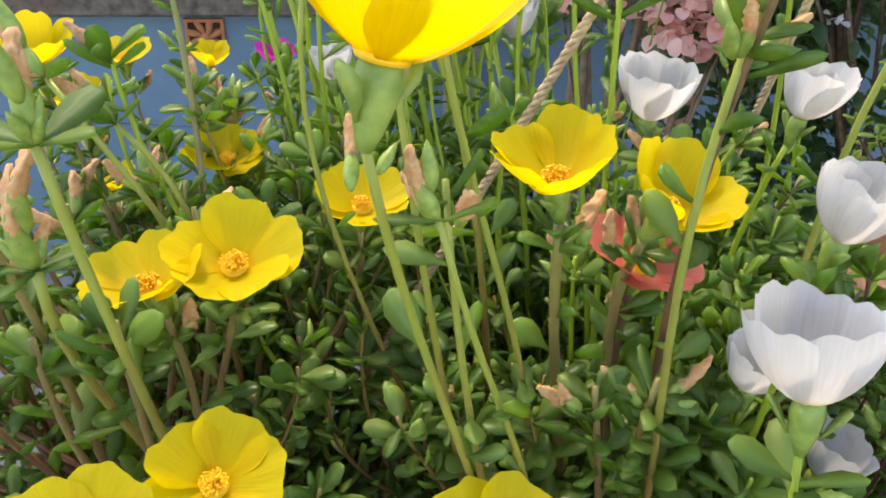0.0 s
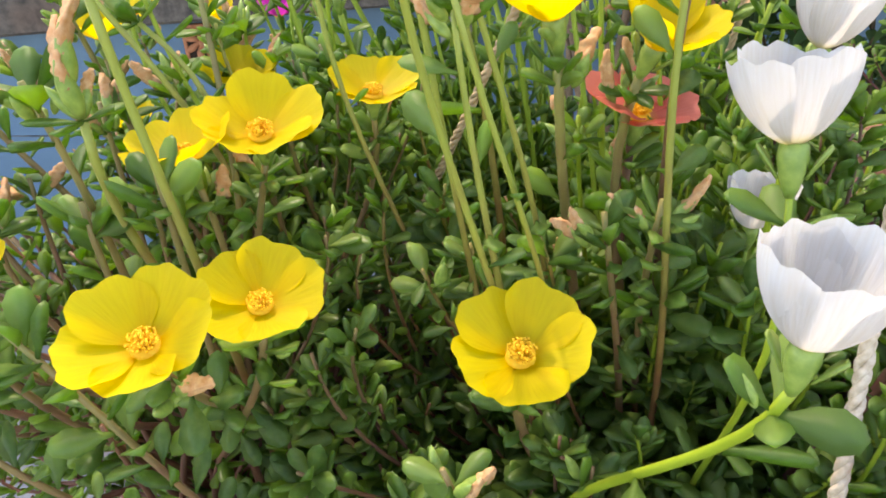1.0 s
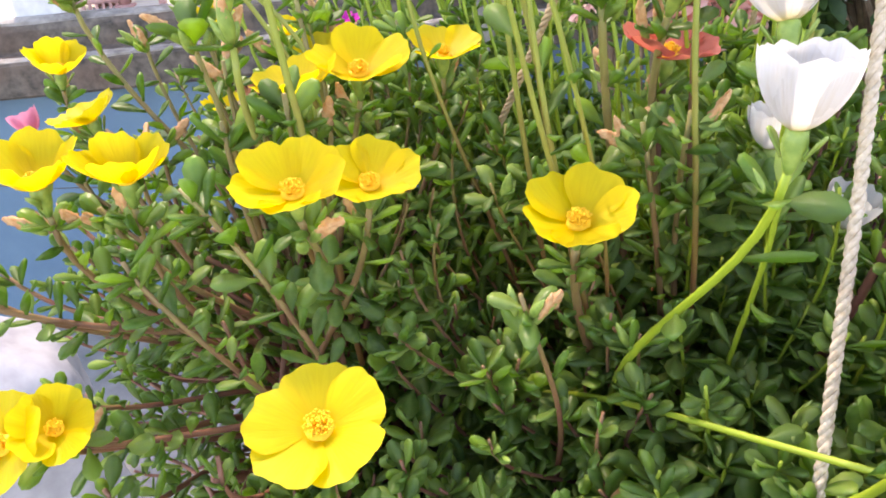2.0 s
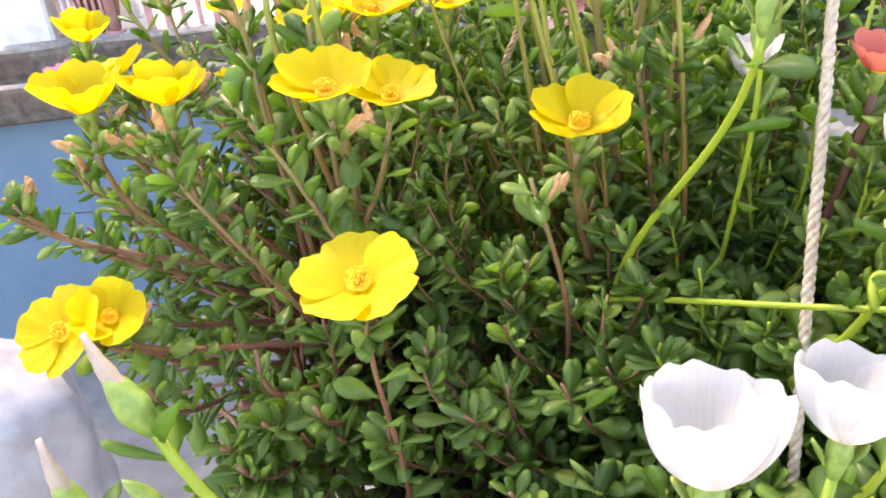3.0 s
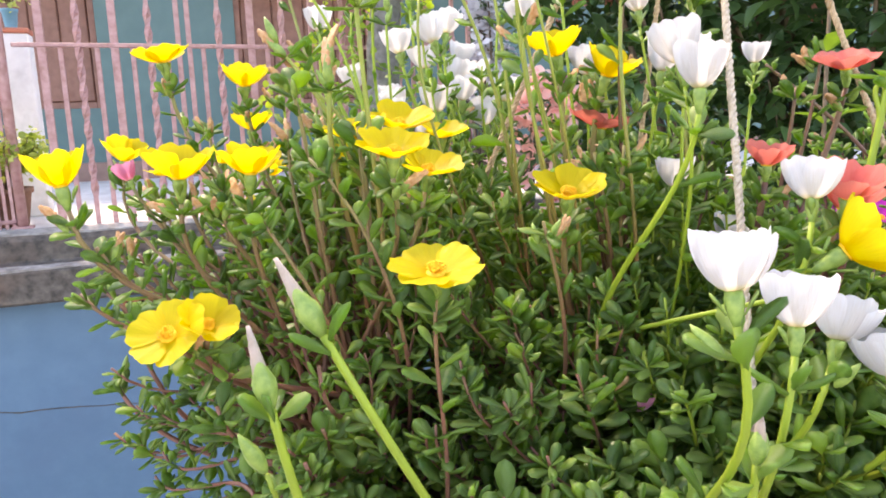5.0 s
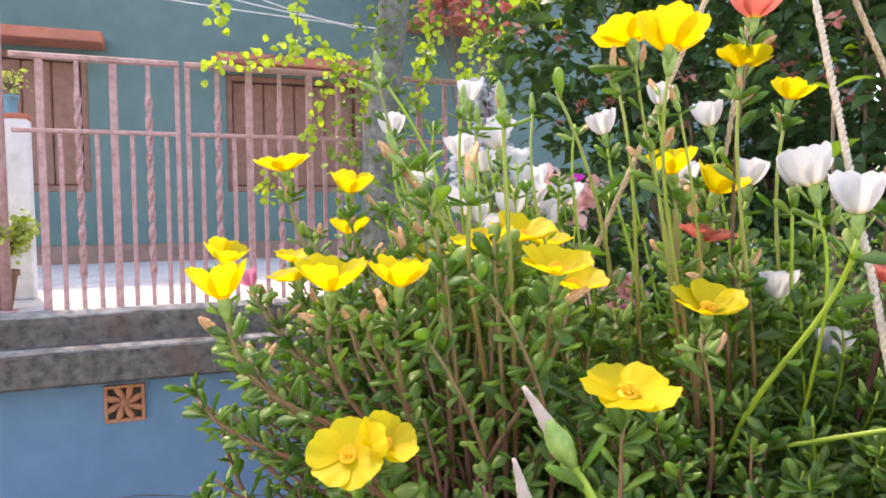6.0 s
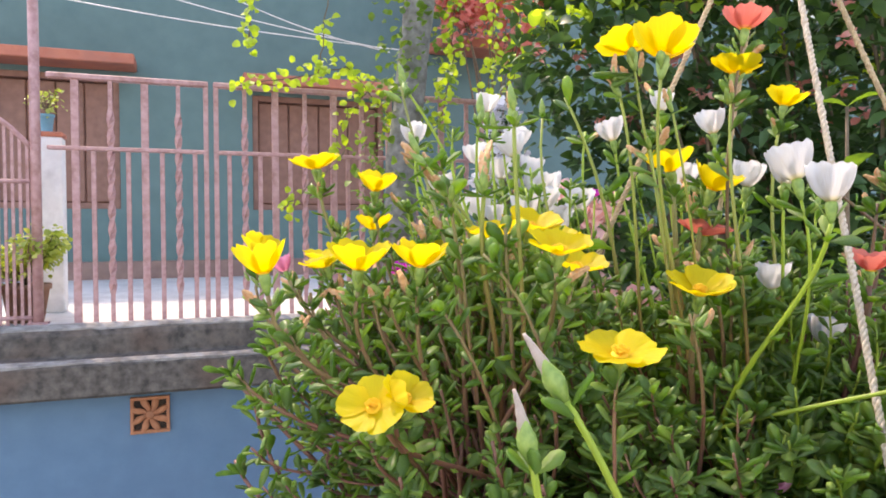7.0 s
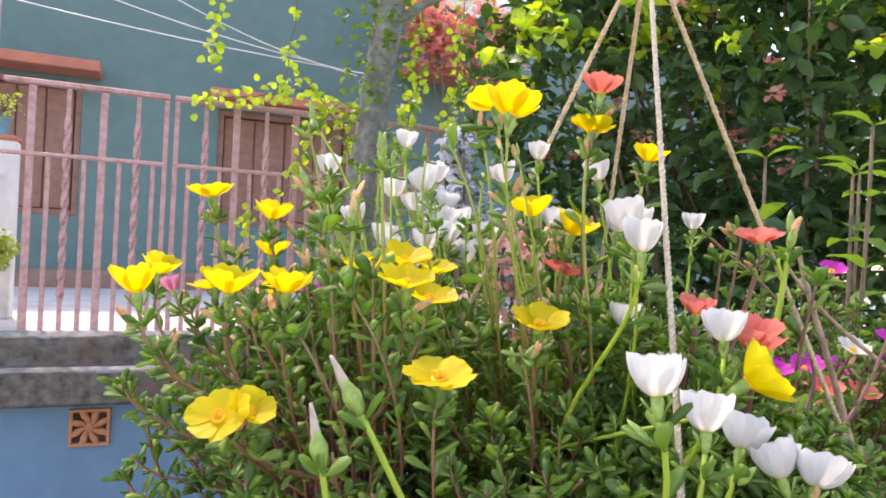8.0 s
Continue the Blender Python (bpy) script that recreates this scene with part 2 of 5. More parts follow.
# ---- mesh tools ----
class Geo:
    """Collects vertices and faces of one mesh."""

    def __init__(self):
        self.v, self.f = [], []

    def add(self, verts, faces, m=None):
        n = len(self.v)
        self.v += [tuple(m @ Vector(p)) for p in verts] if m else [tuple(p) for p in verts]
        self.f += [tuple(i + n for i in f) for f in faces]
        return self

    def box(self, x0, x1, y0, y1, z0, z1, m=None, bevel=0.0):
        b = bevel
        if b:
            v, f = [], []
            rings = [(z0, b), (z0 + b, 0), (z1 - b, 0), (z1, b)]
            for z, i in rings:
                for x, y in ((x0 + i, y0 + b), (x0 + b, y0 + i), (x1 - b, y0 + i), (x1 - i, y0 + b), (x1 - i, y1 - b), (x1 - b, y1 - i), (x0 + b, y1 - i), (x0 + i, y1 - b)):
                    v.append((x, y, z))
            for r in range(3):
                for k in range(8):
                    f.append((r * 8 + k, r * 8 + (k + 1) % 8, r * 8 + 8 + (k + 1) % 8, r * 8 + 8 + k))
            f.append(tuple(range(7, -1, -1)))
            f.append(tuple(range(24, 32)))
            return self.add(v, f, m)
        v = [(x, y, z) for z in (z0, z1) for x, y in ((x0, y0), (x1, y0), (x1, y1), (x0, y1))]
        return self.add(v, [(3, 2, 1, 0), (4, 5, 6, 7), (0, 1, 5, 4), (1, 2, 6, 5), (2, 3, 7, 6), (3, 0, 4, 7)], m)

    def tube(self, pts, radii, n=6, flat=1.0):
        """A round tube along points, closed at both ends."""
        pts = [Vector(p) for p in pts]
        v, f = [], []
        side = None
        for i, p in enumerate(pts):
            d = (pts[min(i + 1, len(pts) - 1)] - pts[max(i - 1, 0)]).normalized()
            if side is None:
                side = d.cross(Vector((0.3, 0.9, 0.2))).normalized()
            side = (side - d * side.dot(d)).normalized()
            up = d.cross(side)
            r = radii[i] if isinstance(radii, (list, tuple)) else radii
            for k in range(n):
                a = 2 * math.pi * k / n
                v.append(p + (side * math.cos(a) + up * math.sin(a) * flat) * r)
        for i in range(len(pts) - 1):
            for k in range(n):
                f.append((i * n + k, i * n + (k + 1) % n, (i + 1) * n + (k + 1) % n, (i + 1) * n + k))
        f.append(tuple(range(n - 1, -1, -1)))
        f.append(tuple(range((len(pts) - 1) * n, len(pts) * n)))
        return self.add(v, f)

    def lathe(self, prof, n=24, m=None):
        v = [(r * math.cos(2 * math.pi * k / n), r * math.sin(2 * math.pi * k / n), z) for r, z in prof for k in range(n)]
        f = [(i * n + k, i * n + (k + 1) % n, (i + 1) * n + (k + 1) % n, (i + 1) * n + k) for i in range(len(prof) - 1) for k in range(n)]
        f += [tuple(range(n - 1, -1, -1)), tuple(range((len(prof) - 1) * n, len(prof) * n))]
        return self.add(v, f, m)

    def mesh(self, name, mat, smooth=True):
        me = bpy.data.meshes.new(name)
        me.from_pydata(self.v, [], self.f)
        me.materials.append(mat)
        me.shade_smooth() if smooth else me.shade_flat()
        return me


def part(name, data, parent=None, m=None, label=""):
    """Links one mesh as an object, under a thing or a part if given."""
    ob = new(name, data)
    if parent:
        ob.parent = parent
    if m is not None:
        ob.matrix_basis = m
    return tagged(ob, label)


def thing(name, label, category, group="", m=None, kind=""):
    ob = new(name)
    ob.empty_display_size = 0.02
    if m is not None:
        ob.matrix_basis = m
    return tagged(ob, label, category, group, kind)


def frame_to(d, at=(0, 0, 0), spin=0.0, s=1.0):
    """A pose whose z axis runs along d."""
    q = Vector(d).to_track_quat("Z", "Y").to_matrix().to_4x4()
    return Matrix.Translation(at) @ q @ Matrix.Rotation(spin, 4, "Z") @ Matrix.Scale(s, 4)


def bezier(p0, p1, p2, p3, n):
    out = []
    for i in range(n + 1):
        t = i / n
        out.append(p0 * (1 - t) ** 3 + p1 * 3 * t * (1 - t) ** 2 + p2 * 3 * t * t * (1 - t) + p3 * t ** 3)
    return out


def mid(a, b, t):
    return a + (b - a) * t


# ---- courtyard, terrace wall and house ----
WALL = pose(-1.854, 2.5, 0, 0, 0, 24)      # x runs along the terrace wall, y goes in behind it
GROUND_Z, FLOOR_Z = -0.62, 0.83
R = random.Random(4)


def slab(name, mat, x0, x1, y0, y1, z0, z1, label, category, bevel=0.0):
    g = Geo().box(x0, x1, y0, y1, z0, z1, None, bevel)
    ob = part(name, g.mesh(name, mat, False), None, WALL)
    return tagged(ob, label, category, "", "structure")


g = Geo()
g.add([(-60, -60, GROUND_Z), (60, -60, GROUND_Z), (60, 60, GROUND_Z), (-60, 60, GROUND_Z)], [(0, 1, 2, 3)])
tagged(part("ground", g.mesh("ground", GROUND)), "grey stained cement courtyard ground", "ground", "", "structure")
slab("terrace_wall", BLUE, -7, 9, -0.14, 0.25, GROUND_Z, 0.538, "blue painted terrace wall with a thin crack", "wall")
slab("floor", TERRACE, -7, 9, -0.08, 3.2, 0.6, FLOOR_Z, "pale sunlit cement terrace floor", "floor")


def course(name, mat, prof, label):
    """A long cement profile along the wall's edge, a little wavy with wear."""
    g = Geo()
    n, k = 240, len(prof)
    for i in range(n + 1):
        u = -7 + 16 * i / n
        for j, (y, z) in enumerate(prof):
            e = 0.006 * (noise.noise((u * 3, j * 0.7, 1.0))) + 0.003 * noise.noise((u * 11, j, 4.0))
            g.v.append((u, y - e, z + (e * 0.6 if 0 < j < k - 2 else 0)))
    for i in range(n):
        for j in range(k):
            a, b = i * k + j, i * k + (j + 1) % k
            g.f.append((a, a + k, b + k, b))
    tagged(part(name, g.mesh(name, mat, False), None, WALL), label, "coping", "", "structure")


course("coping", COPING, [(-0.138, 0.545), (-0.27, 0.548), (-0.288, 0.56), (-0.293, 0.682), (-0.284, 0.694), (-0.16, 0.703), (-0.15, 0.71), (-0.146, 0.79), (-0.138, 0.808), (-0.12, 0.822), (-0.06, 0.828), (-0.06, 0.538)], "black-stained stepped cement coping along the blue wall")
# two thin pale strips added where the ledges catch the sun
course("trim_1", SUNLIT_EDGE, [(-0.287, 0.685), (-0.289, 0.698), (-0.26, 0.7035), (-0.236, 0.705), (-0.236, 0.692)], "pale strip painted as sunlight on the lower coping step")
course("trim_2", SUNLIT_EDGE, [(-0.13, 0.81), (-0.131, 0.822), (-0.1, 0.833), (-0.06, 0.835), (-0.06, 0.815)], "pale strip painted as sunlight on the terrace edge")


def wall_crack():
    g = Geo()
    pts = [(-2.2 + 0.08 * i, -0.141, 0.3 - 0.012 * math.sin(i * 0.35) - 0.0095 * i + R.uniform(-0.006, 0.006)) for i in range(60)]
    g.tube(pts, [0.002 + 0.0018 * R.random() for _ in pts], 4)
    tagged(part("crack", g.mesh("crack", COPING), None, WALL), "thin dark crack in the blue wall", "crack", "", "structure")


wall_crack()


def vent_tile():
    """A square terracotta grating with a wheel of petal-shaped holes."""
    base = thing("vent_tile", "square terracotta vent tile with a petal pattern", "vent tile", "", WALL @ pose(0.33, -0.14, 0.43))
    s, t = 0.08, 0.022
    g = Geo()
    for a, b, c, d in ((-s, s, s - 0.014, s), (-s, s, -s, -s + 0.014), (-s, -s + 0.014, -s + 0.014, s - 0.014), (s - 0.014, s, -s + 0.014, s - 0.014)):
        g.box(a, b, -t, 0, c, d, None, 0.002)
    part("frame", g.mesh("vent_frame", TERRACOTTA, False), base)
    g = Geo().lathe([(0.004, -0.011), (0.018, -0.009), (0.02, 0), (0.018, 0.009), (0.004, 0.011)], 14, pose(0, -t / 2, 0, 90))
    part("hub", g.mesh("vent_hub", TERRACOTTA), base)
    g = Geo()
    g.tube([(0, 0, 0.014), (0.004, 0, 0.03), (0, 0, 0.05), (-0.003, 0, 0.064), (0, 0, 0.078)], [0.008, 0.012, 0.016, 0.014, 0.014], 6)
    me = g.mesh("vent_spoke", TERRACOTTA)
    for k in range(8):
        part("spoke", me, base, pose(0, -t / 2, 0, 0, 45 * k + 22.5, 0))
    # no hollow here: a flat dark plate gives the holes their shade
    g = Geo().box(-s + 0.002, s - 0.002, -0.004, 0.0, -s + 0.002, s - 0.002)
    part("backing", g.mesh("vent_backing", SOIL_AND_SHADE, False), base, None, "dark plate painted as the shade behind the holes")


vent_tile()


# the house
H = 3.0


def house():
    base = thing("house", "dark green painted house with orange ledges over brown shutters", "house", "", WALL)
    top = 3.72
    wins = [(-1.0, -0.04, 1.42, 2.53), (1.04, 2.25, 1.42, 2.445)]
    xs = [-7.0, -1.0, -0.04, 1.04, 2.25, 9.0]
    for i in range(5):
        hole = [w for w in wins if abs(w[0] - xs[i]) < 1e-6]
        if hole:
            spans = [(FLOOR_Z + 0.15, hole[0][2]), (hole[0][3], top)]
        else:
            spans = [(FLOOR_Z + 0.15, top)]
        for z0, z1 in spans:
            part("wall", Geo().box(xs[i], xs[i + 1], H, H + 0.22, z0, z1).mesh("house_wall", GREEN_WALL, False), base)
    part("plinth", Geo().box(-7, 9, H - 0.05, H + 0.22, FLOOR_Z - 0.25, FLOOR_Z + 0.15, None, 0.008).mesh("house_plinth", PLINTH, False), base, None, "brown painted plinth")
    part("roof", Geo().box(-7.2, 9.2, H - 0.1, H + 6, top, top + 0.14, None, 0.02).mesh("house_roof", TERRACE, False), base)
    part("back_wall", Geo().box(-7, 9, H + 5.6, H + 5.8, GROUND_Z, top).mesh("house_back", GREEN_WALL, False), base)
    for x in (-7, 8.8):
        part("side_wall", Geo().box(x, x + 0.2, H + 0.22, H + 5.6, GROUND_Z, top).mesh("house_side", GREEN_WALL, False), base)
    for x0, x1, z0, z1 in wins:
        w = part("window", Geo().box(x0, x1, H + 0.12, H + 0.16, z0, z1).mesh("window_back", SHUTTER, False), base, None, "closed brown wooden shutters")
        f = Geo()
        for a, b, c, d in ((x0, x0 + 0.05, z0, z1), (x1 - 0.05, x1, z0, z1), (x0 + 0.05, x1 - 0.05, z1 - 0.05, z1), (x0 + 0.05, x1 - 0.05, z0, z0 + 0.05)):
            f.box(a, b, H + 0.02, H + 0.13, c, d, None, 0.004)
        part("frame", f.mesh("window_frame", SHUTTER, False), w)
        n = 4
        for k in range(n):
            a = x0 + 0.055 + (x1 - x0 - 0.11) * k / n
            b = a + (x1 - x0 - 0.11) / n - 0.006
            part("shutter_panel", Geo().box(a, b, H + 0.07, H + 0.12, z0 + 0.055, z1 - 0.055, None, 0.01).mesh("shutter_panel", SHUTTER, False), w)
    for x0, x1, z, label in ((-3.2, 0.1, 2.57, "orange painted sunshade ledge"), (0.944, 2.4, 2.485, "orange painted sunshade ledge")):
        part("ledge", Geo().box(x0, x1, H - 0.32, H, z, z + 0.085, None, 0.008).mesh("ledge", LEDGE, False), base, None, label)
    part("sunshade", Geo().box(2.70, 3.75, H - 0.4, H, 2.94, 3.04, None, 0.01).mesh("sunshade", LEDGE, False), base, None, "coral painted upper sunshade")


house()


# railing on the terrace's edge
def twisted_bar(z0, z1, r, turns):
    g = Geo()
    n = 44
    for i in range(n + 1):
        f = i / n
        a = turns * math.pi * min(1, max(0, (f - 0.12) / 0.76))
        w = r * (0.85 + 0.3 * abs(math.sin(a * 2)))
        for k in range(4):
            b = a + math.pi / 4 + k * math.pi / 2
            g.v.append((w * math.cos(b), w * math.sin(b), z0 + (z1 - z0) * f))
    for i in range(n):
        for k in range(4):
            g.f.append((i * 4 + k, i * 4 + (k + 1) % 4, i * 4 + 4 + (k + 1) % 4, i * 4 + 4 + k))
    g.f += [(3, 2, 1, 0), tuple(range(n * 4, n * 4 + 4))]
    return g.mesh("twisted_bar", RAIL, False)


TOP, MIDR = 1.925, 1.612
flat_me = Geo().box(-0.016, 0.016, -0.008, 0.008, FLOOR_Z, TOP - 0.01, None, 0.002).mesh("flat_bar", RAIL, False)
twist_me = twisted_bar(FLOOR_Z, TOP - 0.01, 0.015, 5)
short_me = Geo().box(-0.010, 0.010, -0.006, 0.006, FLOOR_Z, MIDR, None, 0.002).mesh("short_bar", RAIL, False)
gate_me = Geo().box(-0.011, 0.011, -0.011, 0.011, FLOOR_Z, TOP - 0.01, None, 0.002).mesh("gate_post", RAIL, False)


def rail_piece(name, x0, x1, bars, label):
    base = thing(name, label, "railing", "railings on the terrace", WALL @ pose(0.035, 0, -0.012))
    part("top_rail", Geo().box(x0, x1, -0.02, 0.02, TOP - 0.012, TOP + 0.012, None, 0.004).mesh("top_rail", RAIL, False), base)
    part("middle_rail", Geo().box(x0, x1, -0.012, 0.012, MIDR - 0.009, MIDR + 0.009, None, 0.003).mesh("middle_rail", RAIL, False), base)
    for kind, u in bars:
        me = {"f": flat_me, "t": twist_me, "s": short_me, "g": gate_me}[kind]
        part({"f": "flat_bar", "t": "twisted_bar", "s": "short_bar", "g": "post"}[kind], me, base, pose(u, 0, 0, 0, 0, 0))
    return base


def bars_between(x0, n, first):
    out, kinds = [], ("f", "t") if first == "f" else ("t", "f")
    for i in range(n):
        u = x0 + 0.1415 * i
        out.append((kinds[i % 2], u))
        out.append(("s", u + 0.071))
    return out


rail_piece("railing", -0.11, 0.556, bars_between(0.0, 4, "f") + [("g", 0.545)], "pink painted iron railing with twisted bars")
rail_piece("railing", 0.578, 1.95, bars_between(0.719, 9, "t") + [("s", 0.648), ("g", 0.59), ("g", 1.94)], "pink painted iron gate leaf with twisted bars")


def tall_pole():
    base = thing("pole", "tall pink painted iron pole beside the railing", "pole", "", WALL @ pose(-0.12, 0.0, 0))
    part("shaft", Geo().tube([(0, 0, FLOOR_Z), (0, 0, 1.6), (0, 0, 2.6)], 0.021, 12).mesh("pole_shaft", RAIL), base)
    part("base_plate", Geo().box(-0.04, 0.04, -0.03, 0.03, FLOOR_Z, FLOOR_Z + 0.01, None, 0.002).mesh("pole_base", RAIL, False), base)


tall_pole()


def side_gate():
    """The narrow leaf with an arched top between the pole and the gate pillar."""
    base = thing("arched_gate", "narrow pink iron gate leaf with an arched top", "gate", "", WALL @ pose(-0.14, 0, 0))
    w = 0.19

    def height(u):
        return 1.60 + 0.14 * math.sin(-u / w * math.pi * 0.5)

    part("top_bar", Geo().tube([(-w * i / 10, 0, height(-w * i / 10)) for i in range(11)], 0.011, 8).mesh("arch_bar", RAIL), base)
    for z in (1.45, FLOOR_Z + 0.03):
        part("cross_bar", Geo().tube([(-w, 0, z), (0, 0, z)], 0.01, 8).mesh("cross_bar", RAIL), base)
    for i in range(7):
        u = -0.012 - 0.028 * i
        part("bar", Geo().box(u - 0.006, u + 0.006, -0.005, 0.005, FLOOR_Z, height(u)).mesh("gate_bar", RAIL, False), base)


side_gate()


def pillar():
    base = thing("pillar", "short whitewashed cement pillar on the terrace", "pillar", "", WALL @ pose(-0.14, 0.5, 0))
    part("shaft", Geo().box(-0.055, 0.055, -0.055, 0.055, FLOOR_Z, 1.70, None, 0.006).mesh("pillar_shaft", WHITEWASH, False), base)
    part("cap", Geo().box(-0.06, 0.06, -0.06, 0.06, 1.70, 1.725, None, 0.006).mesh("pillar_cap", LEDGE, False), base)


pillar()


def gate_pillar():
    base = thing("gate_pillar", "square whitewashed gate pillar on the terrace edge", "pillar", "", WALL @ pose(-0.46, 0.06, 0))
    part("shaft", Geo().box(-0.1, 0.1, -0.1, 0.1, FLOOR_Z - 0.02, 2.1, None, 0.012).mesh("gate_pillar_shaft", WHITEWASH, False), base)
    part("cap", Geo().box(-0.12, 0.12, -0.12, 0.12, 2.1, 2.15, None, 0.01).mesh("gate_pillar_cap", WHITEWASH, False), base)


gate_pillar()


def plastic_sack():
    """A tall crumpled sack standing on the ground, gathered at the neck."""
    g = Geo()
    n, k = 34, 40
    for i in range(n + 1):
        f = i / n
        for j in range(k):
            a = 2 * math.pi * j / k
            r = 0.24 * (0.9 + 0.25 * math.sin(f * 3.0)) * (1 if f < 0.8 else max(0.12, 1 - (f - 0.8) * 4.3))
            r *= 1 + 0.16 * noise.noise((math.cos(a) * 2.2, math.sin(a) * 2.2, f * 3.2)) + 0.10 * abs(noise.noise((math.cos(a) * 6, math.sin(a) * 6, f * 7)))
            r *= 1 + 0.13 * (abs(math.sin(3.5 * a + 2.5 * f + 1.5 * noise.noise((a, f * 2, 7)))) - 0.5)
            g.v.append((r * math.cos(a) - 0.05 * f, r * math.sin(a), 1.06 * f + 0.03 * noise.noise((a, f * 6, 3))))
    for i in range(n):
        for j in range(k):
            g.f.append((i * k + j, i * k + (j + 1) % k, (i + 1) * k + (j + 1) % k, (i + 1) * k + j))
    g.f += [tuple(range(k - 1, -1, -1)), tuple(range(n * k, (n + 1) * k))]
    base = thing("plastic_sack", "crumpled white plastic sack standing on the ground", "sack", "", pose(-1.45, 0.77, GROUND_Z))
    part("body", g.mesh("sack_body", PLASTIC), base)
    part("tie", Geo().lathe([(0.028, 1.0), (0.036, 1.01), (0.036, 1.025), (0.028, 1.03)], 16, pose(-0.05, 0, 0)).mesh("sack_tie", ROPE_TAN), base)


plastic_sack()


# ---- leaves of bushes and shrubs ----
def leaf_shape(kind):
    """A pointed leaf folded along its midrib, or a round leaflet; length 1 along x."""
    rows = [(0.0, 0.02), (0.25, 0.2), (0.5, 0.26), (0.78, 0.16), (1.0, 0.01)] if kind == "pointed" else [(0.0, 0.03), (0.2, 0.33), (0.5, 0.45), (0.82, 0.33), (1.0, 0.05)]
    v, f = [], []
    for s, w in rows:
        z = 0.08 * math.sin(s * math.pi) - 0.12 * s * s
        v += [(s, -w, z + 0.3 * w), (s, 0, z), (s, w, z + 0.3 * w)]
    for i in range(len(rows) - 1):
        for j in (0, 1):
            f.append((i * 3 + j, i * 3 + j + 1, i * 3 + 4 + j, i * 3 + 3 + j))
    return np.array(v), f


def leaf_cloud(places, size, kind, rnd, spread=0.35):
    """One mesh of many leaves: each at a place, turned at random, its face mostly to the sky."""
    base, f = leaf_shape(kind)
    fa = np.array(f)
    vs, fs = [], []
    for i, p in enumerate(places):
        a = rnd.uniform(0, 2 * math.pi)
        tilt = rnd.gauss(-0.25, 0.45)
        m = Euler((rnd.gauss(0, 0.5), -tilt, a)).to_matrix()
        s = size * rnd.uniform(1 - spread, 1 + spread)
        vs.append(base @ (np.array(m).T * s) + np.array(p))
        fs.append(fa + i * len(base))
    g = Geo()
    g.v, g.f = np.concatenate(vs).tolist(), np.concatenate(fs).tolist()
    return g


def clump_points(rnd, centre, radii, n, shell=0.55):
    out = []
    while len(out) < n:
        d = Vector((rnd.gauss(0, 1), rnd.gauss(0, 1), rnd.gauss(0, 1))).normalized()
        r = rnd.uniform(shell, 1.0)
        p = (centre[0] + d.x * radii[0] * r, centre[1] + d.y * radii[1] * r, centre[2] + d.z * radii[2] * r)
        if noise.noise((p[0] * 5.0, p[1] * 5.0, p[2] * 5.0)) > -0.22:
            out.append(p)
    return out


def bush(name, label, x, y, z0, blobs, leaf, n, seed, flowers=None):
    """Stems from the ground, limbs to every clump, and clumps of leaves with gaps between."""
    rnd = random.Random(seed)
    base = thing(name, label, "bush", "", pose(x, y, z0))
    for k, (c, r) in enumerate(blobs):
        top = Vector(c)
        foot = Vector((rnd.uniform(-0.12, 0.12), rnd.uniform(-0.1, 0.1), 0))
        pts = bezier(foot, foot + Vector((0, 0, top.z * 0.5)), mid(foot, top, 0.7) + Vector((0, 0, -0.1)), top, 7)
        part("limb", Geo().tube(pts, [0.018 - 0.0018 * i for i in range(8)], 6).mesh("limb", TWIG), base)
        for j in range(5):
            e = top + Vector((rnd.uniform(-1, 1) * r[0], rnd.uniform(-1, 1) * r[1], rnd.uniform(-0.6, 1) * r[2])) * 0.8
            part("twig", Geo().tube([pts[4], mid(pts[4], e, 0.5) + Vector((0, 0, 0.04)), e], [0.007, 0.005, 0.002], 5).mesh("twig", TWIG), base)
    places = []
    total = sum(r[0] * r[1] + r[1] * r[2] + r[0] * r[2] for c, r in blobs)
    for c, r in blobs:
        share = (r[0] * r[1] + r[1] * r[2] + r[0] * r[2]) / total
        places += clump_points(rnd, c, r, int(n * share))
    tagged(part("foliage", leaf_cloud(places, leaf, "pointed", rnd).mesh("foliage", BUSH_LEAF), base), "dense dark green leaves", "", "", "stuff")
    for mat, count, size, z_lo, lab in flowers or ():
        spots = [p for p in places if p[2] > z_lo]
        rnd.shuffle(spots)
        pl = []
        for p in spots[:count]:
            for q in range(9):
                pl.append((p[0] + rnd.gauss(0, size * 0.5), p[1] - 0.03 + rnd.gauss(0, size * 0.5), p[2] + 0.02 + rnd.gauss(0, size * 0.4)))
        if pl:
            tagged(part("blossom", leaf_cloud(pl, size, "round", rnd).mesh("blossom", mat), base), lab, "", "", "stuff")
    return base


